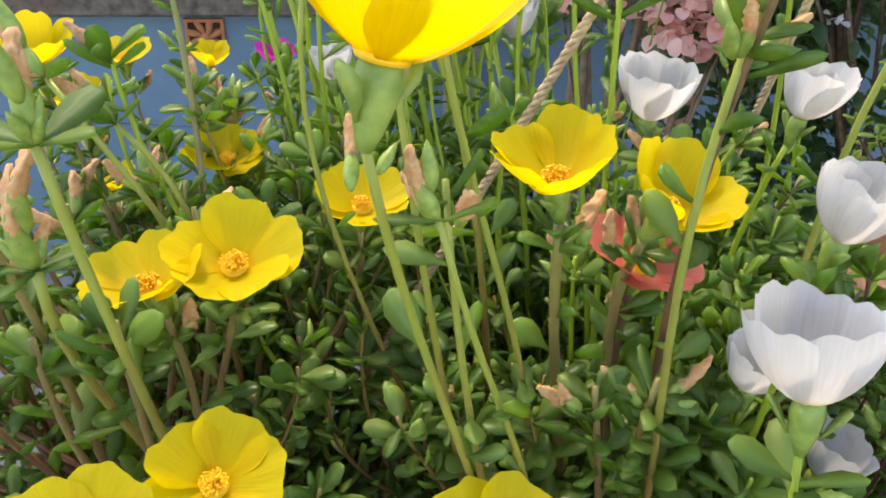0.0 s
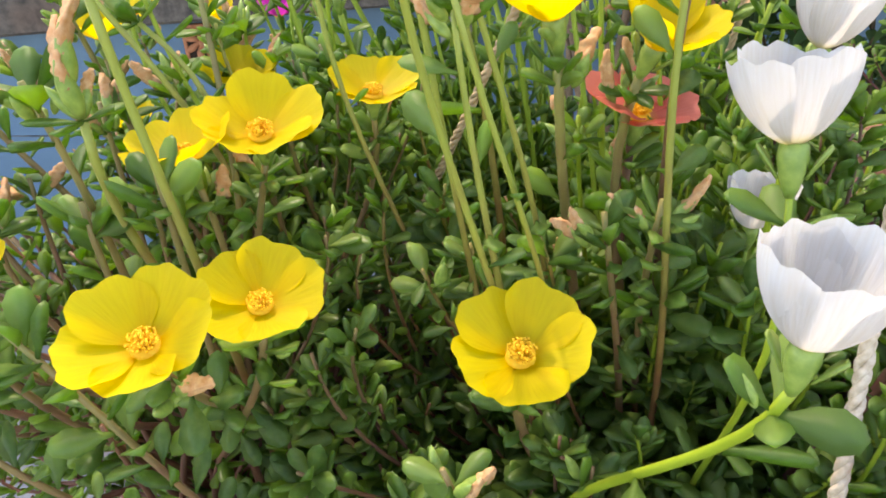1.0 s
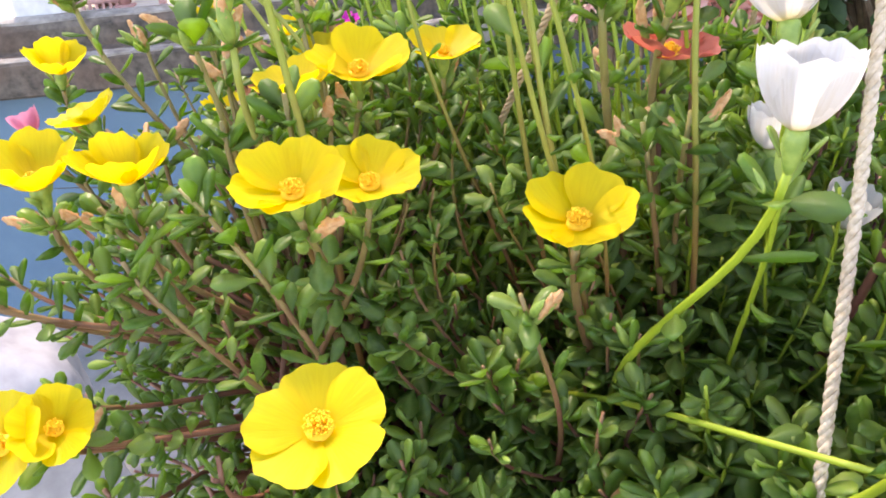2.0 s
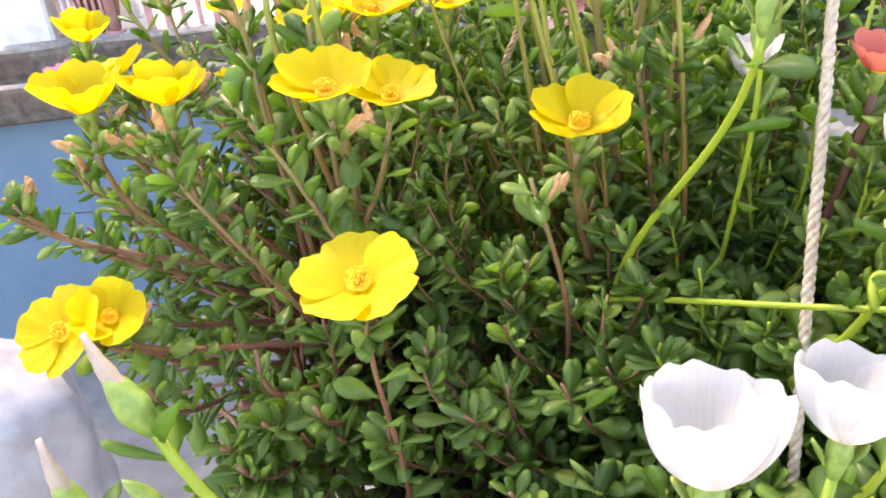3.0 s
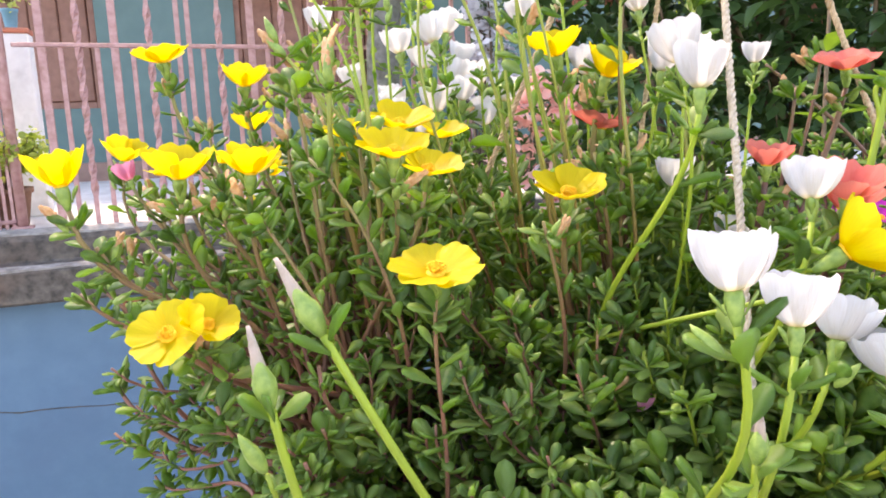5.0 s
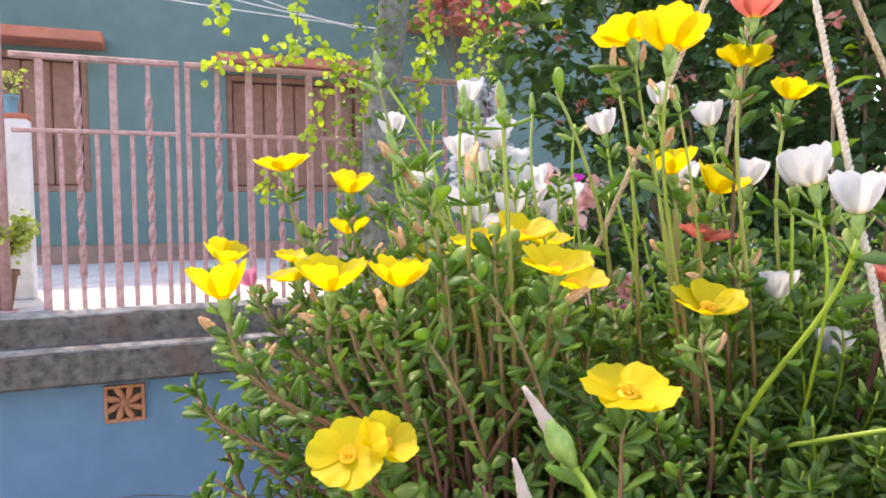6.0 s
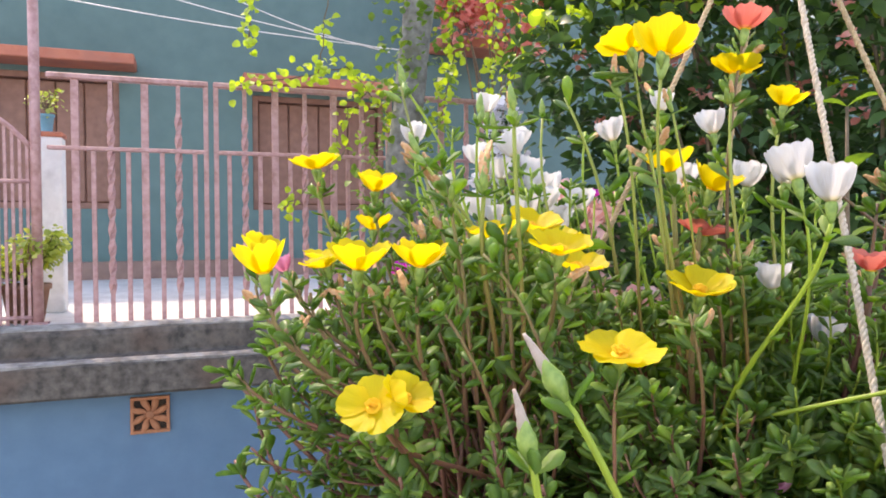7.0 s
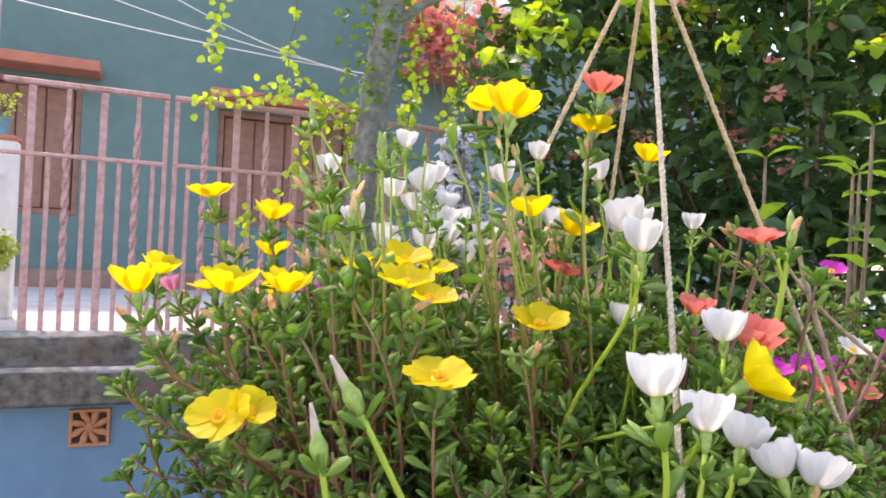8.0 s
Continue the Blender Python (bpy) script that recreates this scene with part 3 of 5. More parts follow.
# the VINE_LEAF clusters near the top put sunlight into the leaf colour
bush("flowering_bush", "tall dark leafy bush with coral blossoms at the top", 0.95, 1.35, GROUND_Z,
     [((-0.62, 0.12, 2.35), (0.3, 0.3, 0.36)), ((-0.45, 0.1, 1.85), (0.32, 0.3, 0.4)), ((0.0, -0.05, 2.3), (0.45, 0.35, 0.42)), ((0.05, -0.1, 1.7), (0.42, 0.34, 0.45)),
      ((0.45, -0.25, 2.2), (0.4, 0.35, 0.45)), ((0.5, -0.3, 1.6), (0.42, 0.34, 0.45)), ((0.0, 0.1, 1.1), (0.6, 0.4, 0.4)), ((0.7, -0.2, 1.0), (0.5, 0.4, 0.4)),
      ((-0.35, 0.2, 2.75), (0.45, 0.35, 0.3)), ((0.3, 0.0, 2.75), (0.5, 0.4, 0.3)), ((1.0, -0.35, 1.9), (0.4, 0.4, 0.6)), ((-0.55, 0.15, 1.45), (0.28, 0.25, 0.35))],
     0.052, 21000, 11, [(BLOSSOM, 130, 0.02, 2.05, "clusters of coral blossoms"), (PALE_BLOSSOM, 14, 0.016, 1.5, "small white blossoms"), (VINE_LEAF, 200, 0.034, 2.3, "yellow-green top leaves coloured as if sunlit")])
SALMON = bush("flowering_shrub", "low shrub with pale salmon blossoms behind the pots", 0.2, 1.22, GROUND_Z,
     [((0.0, 0, 1.83), (0.1, 0.08, 0.12)), ((-0.12, 0.02, 1.68), (0.09, 0.08, 0.1)), ((0.1, 0.03, 1.66), (0.1, 0.08, 0.12))],
     0.035, 300, 14, [(PALE_SALMON, 90, 0.028, 1.5, "loose salmon blossoms")])
bush("flowering_shrub", "slender shrub with white blossoms behind the pots", 0.04, 1.92, GROUND_Z,
     [((0.0, 0, 2.2), (0.05, 0.05, 0.14)), ((-0.04, 0.02, 1.98), (0.07, 0.05, 0.12)), ((0.06, 0.03, 2.0), (0.06, 0.05, 0.1))],
     0.03, 160, 15, [(PALE_BLOSSOM, 60, 0.026, 1.8, "loose white blossoms")])
# here too brighter VINE_LEAF clusters paint the sunlit upper leaves
bush("hedge", "dark hedge of broad leaves behind the pots", 2.4, 2.2, GROUND_Z,
     [((-1.3, 0.7, 1.9), (0.6, 0.4, 0.8)), ((-0.6, 0.3, 2.2), (0.7, 0.5, 0.9)), ((0.3, -0.1, 2.2), (0.8, 0.6, 0.9)), ((-0.9, 0.5, 3.0), (0.9, 0.5, 0.6)), ((0.2, 0.0, 3.1), (0.9, 0.5, 0.6)), ((-0.3, 0.2, 1.2), (1.0, 0.5, 0.6))],
     0.085, 14000, 12, [(BLOSSOM, 40, 0.03, 2.4, "clusters of coral blossoms"), (VINE_LEAF, 190, 0.034, 2.3, "yellow-green top leaves coloured as if sunlit")])


def spray(name, label, x, y, z0, seed):
    """A single shrub with opposite pairs of broad leaves on upright shoots."""
    rnd = random.Random(seed)
    base = thing(name, label, "shrub", "", pose(x, y, z0))
    base_leaf, lf = leaf_shape("pointed")
    for k in range(5):
        foot = Vector((rnd.uniform(-0.05, 0.05), rnd.uniform(-0.05, 0.05), 0))
        tip = Vector((rnd.uniform(-0.22, 0.22), rnd.uniform(-0.15, 0.12), rnd.uniform(1.85, 2.12)))
        pts = bezier(foot, foot + Vector((0, 0, 0.9)), tip - Vector((0, 0, 0.6)), tip, 16)
        part("shoot", Geo().tube(pts, [0.009 - 0.0004 * i for i in range(17)], 6).mesh("shoot", TWIG), base)
        for i in range(6, 17):
            for q in (0, 1):
                a = i * 1.57 + q * math.pi + rnd.uniform(-0.3, 0.3)
                s = (0.11 - 0.004 * (i - 6)) * rnd.uniform(0.8, 1.15)
                m = Matrix.Translation(pts[i]) @ Euler((0, rnd.uniform(-0.5, 0.1), a)).to_matrix().to_4x4() @ Matrix.Scale(s, 4)
                g = Geo().add(base_leaf.tolist(), lf, m)
                part("leaf", g.mesh("shrub_leaf", VINE_DARK), base)
    return base


spray("shrub", "green shrub with broad paired leaves", 0.66, 0.72, GROUND_Z, 5)


# ---- tree trunk with its creeper ----
def trunk_tree():
    base = thing("tree", "grey tree trunk wrapped in a light green creeper", "tree", "", WALL @ pose(1.45, -0.3, GROUND_Z))
    rnd = random.Random(8)
    pts = [(0.02, 0, 0), (-0.03, 0, 0.7), (-0.03, 0, 1.5), (-0.01, 0, 2.2), (0.06, 0, 2.75), (0.13, 0, 3.3), (0.2, 0.05, 4.2)]
    fine = []
    for i in range(len(pts) - 1):
        for k in range(5):
            fine.append(mid(Vector(pts[i]), Vector(pts[i + 1]), k / 5))
    fine.append(Vector(pts[-1]))
    g = Geo()
    g.tube(fine, [0.085 - 0.0007 * i for i in range(len(fine))], 16)
    g.v = [(x + 0.012 * noise.noise((x * 9, y * 9, z * 4)), y + 0.012 * noise.noise((x * 9, y * 9, z * 4 + 9)), z) for x, y, z in g.v]
    part("trunk", g.mesh("trunk", BARK), base)
    for k in range(7):
        a = fine[20 + k]
        e = a + Vector((rnd.uniform(0.2, 1.2), rnd.uniform(-0.3, 0.5), rnd.uniform(0.5, 0.9)))
        part("limb", Geo().tube(bezier(a, a + Vector((0, 0, 0.2)), mid(a, e, 0.6), e, 6), [0.03 - 0.004 * i for i in range(7)], 7).mesh("limb", BARK), base)
    places = []
    for i in range(2600):
        p = rnd.choice(fine)
        a = rnd.uniform(0, 2 * math.pi)
        r = rnd.uniform(0.08, 0.24)
        if p.z > 1.7 and noise.noise((p.z * 3, a, 0)) > -0.05:
            places.append((p.x + r * math.cos(a), p.y + r * math.sin(a), p.z + rnd.uniform(-0.1, 0.1)))
    tagged(part("creeper", leaf_cloud(places, 0.036, "round", rnd).mesh("creeper", VINE_DARK), base), "creeper leaves on the bark", "", "", "stuff")
    crown = clump_points(rnd, (0.3, 0.2, 3.9), (1.6, 0.9, 0.6), 3000, 0.2)
    tagged(part("crown", leaf_cloud(crown, 0.06, "round", rnd).mesh("crown", BUSH_LEAF), base), "leafy crown", "", "", "stuff")


trunk_tree()


def vine(pts, n, seed, label="hanging vine with round yellow-green leaflets"):
    """A thin hanging stem in the terrace's axes, with round leaflets along it."""
    rnd = random.Random(seed)
    pts = [Vector(p) for p in pts]
    fine = []
    for i in range(len(pts) - 1):
        fine += [mid(pts[i], pts[i + 1], k / 6) + Vector((rnd.gauss(0, 0.006), 0, rnd.gauss(0, 0.006))) for k in range(6)]
    fine.append(pts[-1])
    base = thing("vine", label, "vine", "vines on the tree", WALL)
    part("stem", Geo().tube(fine, 0.003, 5).mesh("vine_stem", TWIG), base)
    b, f = leaf_shape("round")
    for i in range(n):
        p = rnd.choice(fine) + Vector((rnd.gauss(0, 0.022), rnd.gauss(0, 0.03), rnd.gauss(0, 0.03)))
        m = Matrix.Translation(p) @ Euler((rnd.gauss(1.2, 0.4), rnd.uniform(-0.5, 0.5), rnd.gauss(0, 0.5))).to_matrix().to_4x4() @ Matrix.Rotation(rnd.uniform(0, 6.28), 4, "Z") @ Matrix.Scale(rnd.uniform(0.028, 0.043), 4)
        part("leaf", Geo().add(b.tolist(), f, m).mesh("vine_leaf", VINE_LEAF), base)


vine([(0.85, -0.25, 2.9), (0.76, -0.25, 2.25), (0.75, -0.25, 2.04)], 61, 21)
vine([(1.12, -0.25, 2.6), (1.10, -0.25, 2.2), (1.06, -0.25, 1.95)], 46, 22)
vine([(1.42, -0.25, 1.75), (1.2, -0.2, 2.0), (1.0, -0.12, 1.96), (0.72, -0.1, 1.9)], 108, 23, "yellow-green creeper shoot lying along the railing")
vine([(1.35, -0.22, 1.95), (1.22, -0.2, 1.8), (1.13, -0.2, 1.6), (1.1, -0.2, 1.5)], 34, 24)
vine([(1.2, -0.2, 1.6), (1.0, -0.2, 1.42), (0.9, -0.2, 1.33)], 18, 25)
vine([(1.74, -0.22, 2.5), (1.73, -0.22, 2.1), (1.66, -0.22, 1.78)], 79, 26)
vine([(1.98, -0.2, 2.6), (1.94, -0.2, 2.1), (1.92, -0.2, 1.9)], 79, 27)
vine([(2.15, -0.2, 2.6), (2.07, -0.2, 2.1), (2.06, -0.2, 1.92)], 72, 28)


def bougainvillea():
    """A climber over the upper sunshade: bare arching canes, coral bracts and a few bright leaves."""
    rnd = random.Random(41)
    base = thing("bougainvillea", "coral bougainvillea climbing over the upper sunshade", "climber", "", WALL @ pose(3.2, H - 0.5, FLOOR_Z))
    tips = []
    for k in range(9):
        foot = Vector((rnd.uniform(-0.08, 0.08), rnd.uniform(-0.03, 0.03), 0))
        tip = Vector((rnd.uniform(-0.55, 0.55), rnd.uniform(-0.12, 0.05), rnd.uniform(2.1, 2.75)))
        pts = bezier(foot, foot + Vector((0, 0, 1.4)), tip + Vector((0, 0, 0.2)), tip, 12)
        part("cane", Geo().tube(pts, [0.012 - 0.0007 * i for i in range(13)], 6).mesh("cane", TWIG), base)
        tips += pts[9:]
    def scatter(n, wide, low):
        out = []
        for i in range(n):
            p = rnd.choice(tips)
            out.append((p.x + rnd.gauss(0, wide), p.y + rnd.gauss(0, 0.06), max(low, p.z + rnd.gauss(0, wide))))
        return out
    tagged(part("bract", leaf_cloud(scatter(1300, 0.1, 2.0), 0.065, "round", rnd).mesh("bract", BLOSSOM), base), "coral papery bracts", "", "", "stuff")
    tagged(part("foliage", leaf_cloud(scatter(200, 0.14, 1.85), 0.055, "round", rnd).mesh("climber_leaf", VINE_LEAF), base), "bright green leaves", "", "", "stuff")


bougainvillea()


def wires():
    for k, (a, b) in enumerate((((-1.2, 1.0, 2.67), (1.9, 1.0, 2.42)), ((-0.4, 1.05, 2.82), (1.7, 1.0, 2.42)), ((-2.0, 1.1, 2.66), (0.3, 1.05, 2.66)), ((0.5, 1.0, 2.75), (1.75, 1.0, 2.4)))):
        a, b = Vector(a), Vector(b)
        pts = [mid(a, b, i / 10) - Vector((0, 0, 0.05 * math.sin(math.pi * i / 10))) for i in range(11)]
        ob = part("clothes_wire", Geo().tube(pts, 0.004, 5).mesh("wire", WIRE), None, WALL)
        tagged(ob, "thin pale wire strung in front of the house", "wire", "wires over the terrace")


wires()


def potted_shrub(name, label, x, y, z, r, h, mat, n, size, spread, height, seed):
    """A tapered pot with a rim, soil and a loose crown of small leaves on twigs."""
    rnd = random.Random(seed)
    base = thing(name, label, "potted plant", "", WALL @ pose(x, y, z))
    part("pot", Geo().lathe([(r * 0.7, 0), (r * 0.72, 0.005), (r * 0.95, h * 0.85), (r * 1.05, h * 0.86), (r * 1.05, h), (r * 0.92, h), (r * 0.88, h * 0.88)], 20).mesh("small_pot", mat), base)
    part("soil", Geo().lathe([(0.002, h * 0.88), (r * 0.88, h * 0.885), (0.002, h * 0.9)], 14).mesh("pot_soil", SOIL_AND_SHADE), base)
    places = []
    for k in range(9):
        a = k * 0.7 + rnd.uniform(-0.3, 0.3)
        tip = Vector((spread * math.cos(a) * rnd.uniform(0.5, 1), spread * math.sin(a) * rnd.uniform(0.5, 1), h + height * rnd.uniform(0.5, 1)))
        pts = bezier(Vector((0, 0, h * 0.88)), Vector((0, 0, h + height * 0.4)), tip - Vector((0, 0, height * 0.2)), tip, 8)
        part("twig", Geo().tube(pts, [0.005 - 0.0004 * i for i in range(9)], 5).mesh("twig", TWIG), base)
        for i in range(n // 9):
            p = pts[rnd.randint(3, 8)]
            places.append((p.x + rnd.gauss(0, 0.03), p.y + rnd.gauss(0, 0.03), p.z + rnd.gauss(0, 0.025)))
    tagged(part("leaves", leaf_cloud(places, size, "round", rnd).mesh("leaves", SHRUB_LEAF), base), "small yellow-green leaves", "", "", "stuff")


potted_shrub("potted_shrub", "yellow-green shrub in a brown clay pot on the terrace", -0.19, 0.12, FLOOR_Z, 0.1, 0.17, BROWNPOT, 900, 0.03, 0.26, 0.22, 31)
potted_shrub("potted_shrub", "small green plant in a blue plastic pot on the pillar", -0.16, 0.5, 1.725, 0.036, 0.09, BLUEPOT, 90, 0.022, 0.06, 0.12, 32)


def back_post():
    base = thing("post", "pink painted square post behind the flowers", "post", "", pose(0.36, 1.62, GROUND_Z))
    part("shaft", Geo().box(-0.03, 0.03, -0.03, 0.03, 0, 1.86, None, 0.004).mesh("post_shaft", RAIL, False), base)
    part("cap", Geo().box(-0.04, 0.04, -0.04, 0.04, 1.86, 1.88, None, 0.004).mesh("post_cap", RAIL, False), base)


back_post()


# ---- the hanging pot ----
POT_X, POT_Y = 0.18, 0.01
APEX = Vector((0.186, 0.034, 1.473))


def rope(parent, a, b, mat, label):
    """Three strands laid round one another."""
    a, b = Vector(a), Vector(b)
    d = (b - a).normalized()
    s = d.cross(Vector((0.2, 0.9, 0.3))).normalized()
    w = d.cross(s)
    ln = (b - a).length
    n = int(ln / 0.0012)
    core = part("rope", Geo().tube([a, mid(a, b, 0.5), b], 0.0009, 5).mesh("rope_core", mat), parent, None, label)
    for k in range(3):
        pts = []
        for i in range(n + 1):
            f = i / n
            t = f * ln / 0.0095 * 2 * math.pi + k * 2 * math.pi / 3
            wob = Vector((noise.noise((f * 9, k, 1)), noise.noise((f * 9, k, 5)), 0)) * 0.0005
            pts.append(mid(a, b, f) + (s * math.cos(t) + w * math.sin(t)) * 0.00088 + wob)
        part("strand", Geo().tube(pts, 0.00097, 6).mesh("strand", mat), core)


def hanging_pot():
    base = thing("hanging_pot", "black hanging pot on four twisted ropes, full of portulacas", "hanging pot", "", pose(0, 0, 0))
    m = pose(POT_X, POT_Y, 0)
    part("bowl", Geo().lathe([(0.10, 0.90), (0.112, 0.897), (0.15, 0.94), (0.178, 1.0), (0.185, 1.035), (0.193, 1.037), (0.194, 1.048), (0.18, 1.048), (0.178, 1.03), (0.002, 1.02)], 40, m).mesh("bowl", POT), base)
    part("soil", Geo().lathe([(0.178, 1.03), (0.12, 1.036), (0.06, 1.04), (0.002, 1.042)], 32, m).mesh("potting_soil", SOIL_AND_SHADE), base)
    rope(base, (-0.002, 0.03, 1.045), APEX, ROPE_TAN, "tan twisted rope")
    rope(base, (0.177, 0.202, 1.045), APEX, ROPE_TAN, "tan twisted rope")
    rope(base, (0.167, -0.176, 1.045), APEX, ROPE_PALE, "pale bleached rope")
    rope(base, (0.362, 0.006, 1.045), APEX, ROPE_TAN, "tan twisted rope")
    part("knot", Geo().lathe([(0.003, -0.014), (0.009, -0.01), (0.011, 0), (0.008, 0.012), (0.003, 0.02)], 12, Matrix.Translation(APEX)).mesh("knot", ROPE_TAN), base)
    rope(base, APEX, APEX + Vector((0, 0, 0.9)), ROPE_TAN, "tan twisted rope")


hanging_pot()


# ---- portulaca parts ----
def fleshy_leaf(w, thick, bend, fold):
    """A spoon-shaped succulent leaf, one unit long, with a rounded belly."""
    rows = [(0.0, 0.13), (0.18, 0.27), (0.43, 0.8), (0.7, 1.0), (0.92, 0.62)]
    v, f = [], []
    for s, k in rows:
        c = bend * s * s
        hw = 0.5 * w * k
        th = thick * (0.5 + 0.5 * k)
        v += [(s, -hw, c + fold * hw), (s, 0, c + th * 0.35), (s, hw, c + fold * hw), (s, 0, c - th)]
    v.append((1.0, 0, bend))
    n = len(rows)
    for i in range(n - 1):
        for j in range(4):
            f.append((i * 4 + j, i * 4 + (j + 1) % 4, i * 4 + 4 + (j + 1) % 4, i * 4 + 4 + j))
    e = (n - 1) * 4
    f += [(e, e + 1, n * 4), (e + 1, e + 2, n * 4), (e + 2, e + 3, n * 4), (e + 3, e, n * 4), (3, 2, 1, 0)]
    f = [t[::-1] for t in f]
    return np.array(v), f


LEAF_SHAPES = [fleshy_leaf(w, t, b, fo) for w, t, b, fo in ((0.44, 0.115, 0.02, 0.2), (0.5, 0.11, 0.1, 0.12), (0.4, 0.125, -0.12, 0.24), (0.54, 0.105, -0.06, 0.14), (0.47, 0.115, 0.18, 0.22))]
LEAF_MESHES = []
for lv, lf in LEAF_SHAPES:
    gl = Geo()
    gl.v, gl.f = lv.tolist(), lf
    LEAF_MESHES.append(gl.mesh("portulaca_leaf", LEAF))


def petal(length, half, a0, a1, notch, seed, mat, ruffle=0.05, power=1.3, corner=0.3, narrow=0.08):
    """One petal: a0 and a1 are its rise at the heart and at the rim; it wraps round the flower's axis."""
    rnd = random.Random(seed)
    ph = [rnd.uniform(0, 6.28) for _ in range(4)]
    ns, nt_ = 10, 22
    g = Geo()
    for j in range(nt_ + 1):
        t = -1 + 2 * j / nt_
        ln = length * (1 - corner * abs(t) ** 3.4 - notch * math.exp(-(t / 0.3) ** 2) + 0.02 * math.sin(3 * t + ph[0]) + 0.014 * math.sin(9 * t + ph[1]) + 0.011 * math.sin(19 * t + ph[3]))
        rad, hei = 0.0008, 0.0
        for i in range(ns + 1):
            s = i / ns
            k = min(1.0, max(0.0, (s - 0.17) / 0.38)) if power == 0 else s ** power
            a = radians(a0 + (a1 - a0) * (k * k * (3 - 2 * k) if power == 0 else k))
            if i:
                rad += ln / ns * math.cos(a)
                hei += ln / ns * math.sin(a)
            wid = half * (0.76 + 0.24 * min(1.0, s / 0.62) ** 0.8) * (1 - narrow * max(0.0, (s - 0.7) / 0.3) ** 2)
            phi = t * wid * (0.62 + 0.38 * math.cos(t * 0.4))
            lift = ruffle * length * s * s * (math.sin(2.6 * t + ph[2]) * 0.75 + math.sin(6 * t + ph[3]) * 0.25) + 0.04 * length * t * s + 0.02 * length * s ** 3 * math.sin(12 * t + ph[1])
            r = rad * (1 + 0.05 * t * s)
            g.v.append((r * math.cos(phi), r * math.sin(phi), hei + lift))
    for j in range(nt_):
        for i in range(ns):
            a = j * (ns + 1) + i
            g.f.append((a, a + 1, a + ns + 2, a + ns + 1))
    return g.mesh("petal", mat)


PETALS = {}
for kind, mat in (("yellow", YELLOW), ("white", WHITE), ("red", RED), ("pink", PINK), ("rose", ROSE)):
    for style, (ln, half, a0, a1, power, notch, ruffle) in {"open": (0.0165, 0.9, 16, 14, 1.0, 0.06, 0.07), "bowl": (0.0175, 0.9, 14, 60, 0.8, 0.05, 0.075), "deep": (0.018, 0.9, 18, 70, 0.7, 0.05, 0.07),
                                                            "cup": (0.02, 1.1, 14, 84, 0.7, 0.02, 0.035), "flare": (0.0215, 1.08, 8, 86, 0.75, 0.03, 0.04), "half": (0.0168, 0.94, 12, 38, 0.9, 0.06, 0.075)}.items():
        PETALS[kind, style] = [petal(ln, half, a0, a1, notch, 40 + k, mat, ruffle, power, *((0.13, 0.03) if style in ("cup", "flare") else (0.3, 0.08))) for k in range(5)]


def stamen_mesh(n, h, spread):
    rnd = random.Random(3)
    g = Geo()
    for i in range(n):
        a, r = rnd.uniform(0, 6.28), math.sqrt(rnd.random())
        tip = Vector((spread * r * math.cos(a), spread * r * math.sin(a), h * (1.1 - 0.5 * r) * rnd.uniform(0.8, 1.1)))
        g.tube([(tip.x * 0.4, tip.y * 0.4, 0), tip * 0.95], 0.00012, 3)
        q = 0.00042 * rnd.uniform(0.8, 1.2)
        g.add([(tip.x + q * x, tip.y + q * y, tip.z + q * z) for x, y, z in ((1, 0, 0), (0, 1, 0), (-1, 0, 0), (0, -1, 0), (0, 0, 1), (0, 0, -1))],
              [(0, 1, 4), (1, 2, 4), (2, 3, 4), (3, 0, 4), (1, 0, 5), (2, 1, 5), (3, 2, 5), (0, 3, 5)])
    g.lathe([(0.0002, -0.0006), (0.0034, -0.0006), (0.0037, 0.0001), (0.003, 0.0007), (0.0002, 0.0011)], 14)
    return g.mesh("stamens", STAMEN)


STAMENS = stamen_mesh(100, 0.0046, 0.0037)


def calyx_mesh():
    g = Geo().lathe([(0.0009, -0.0095), (0.0015, -0.0078), (0.0023, -0.005), (0.0028, -0.002), (0.0024, 0.0004), (0.001, 0.001)], 10)
    for k in range(2):
        a = k * math.pi
        m = Matrix.Rotation(a, 4, "Z") @ pose(0.0022, 0, -0.006, 0, -62, 0) @ Matrix.Scale(0.0075, 4)
        g.add(LEAF_SHAPES[3][0].tolist(), LEAF_SHAPES[3][1], m)
    return g.mesh("calyx", CALYX)


CALYX_ME = calyx_mesh()
BUD_ME = Geo().lathe([(0.0008, -0.005), (0.0018, -0.003), (0.0024, 0.0), (0.0022, 0.0032), (0.0013, 0.0068), (0.0002, 0.0094)], 8).mesh("bud", CALYX)


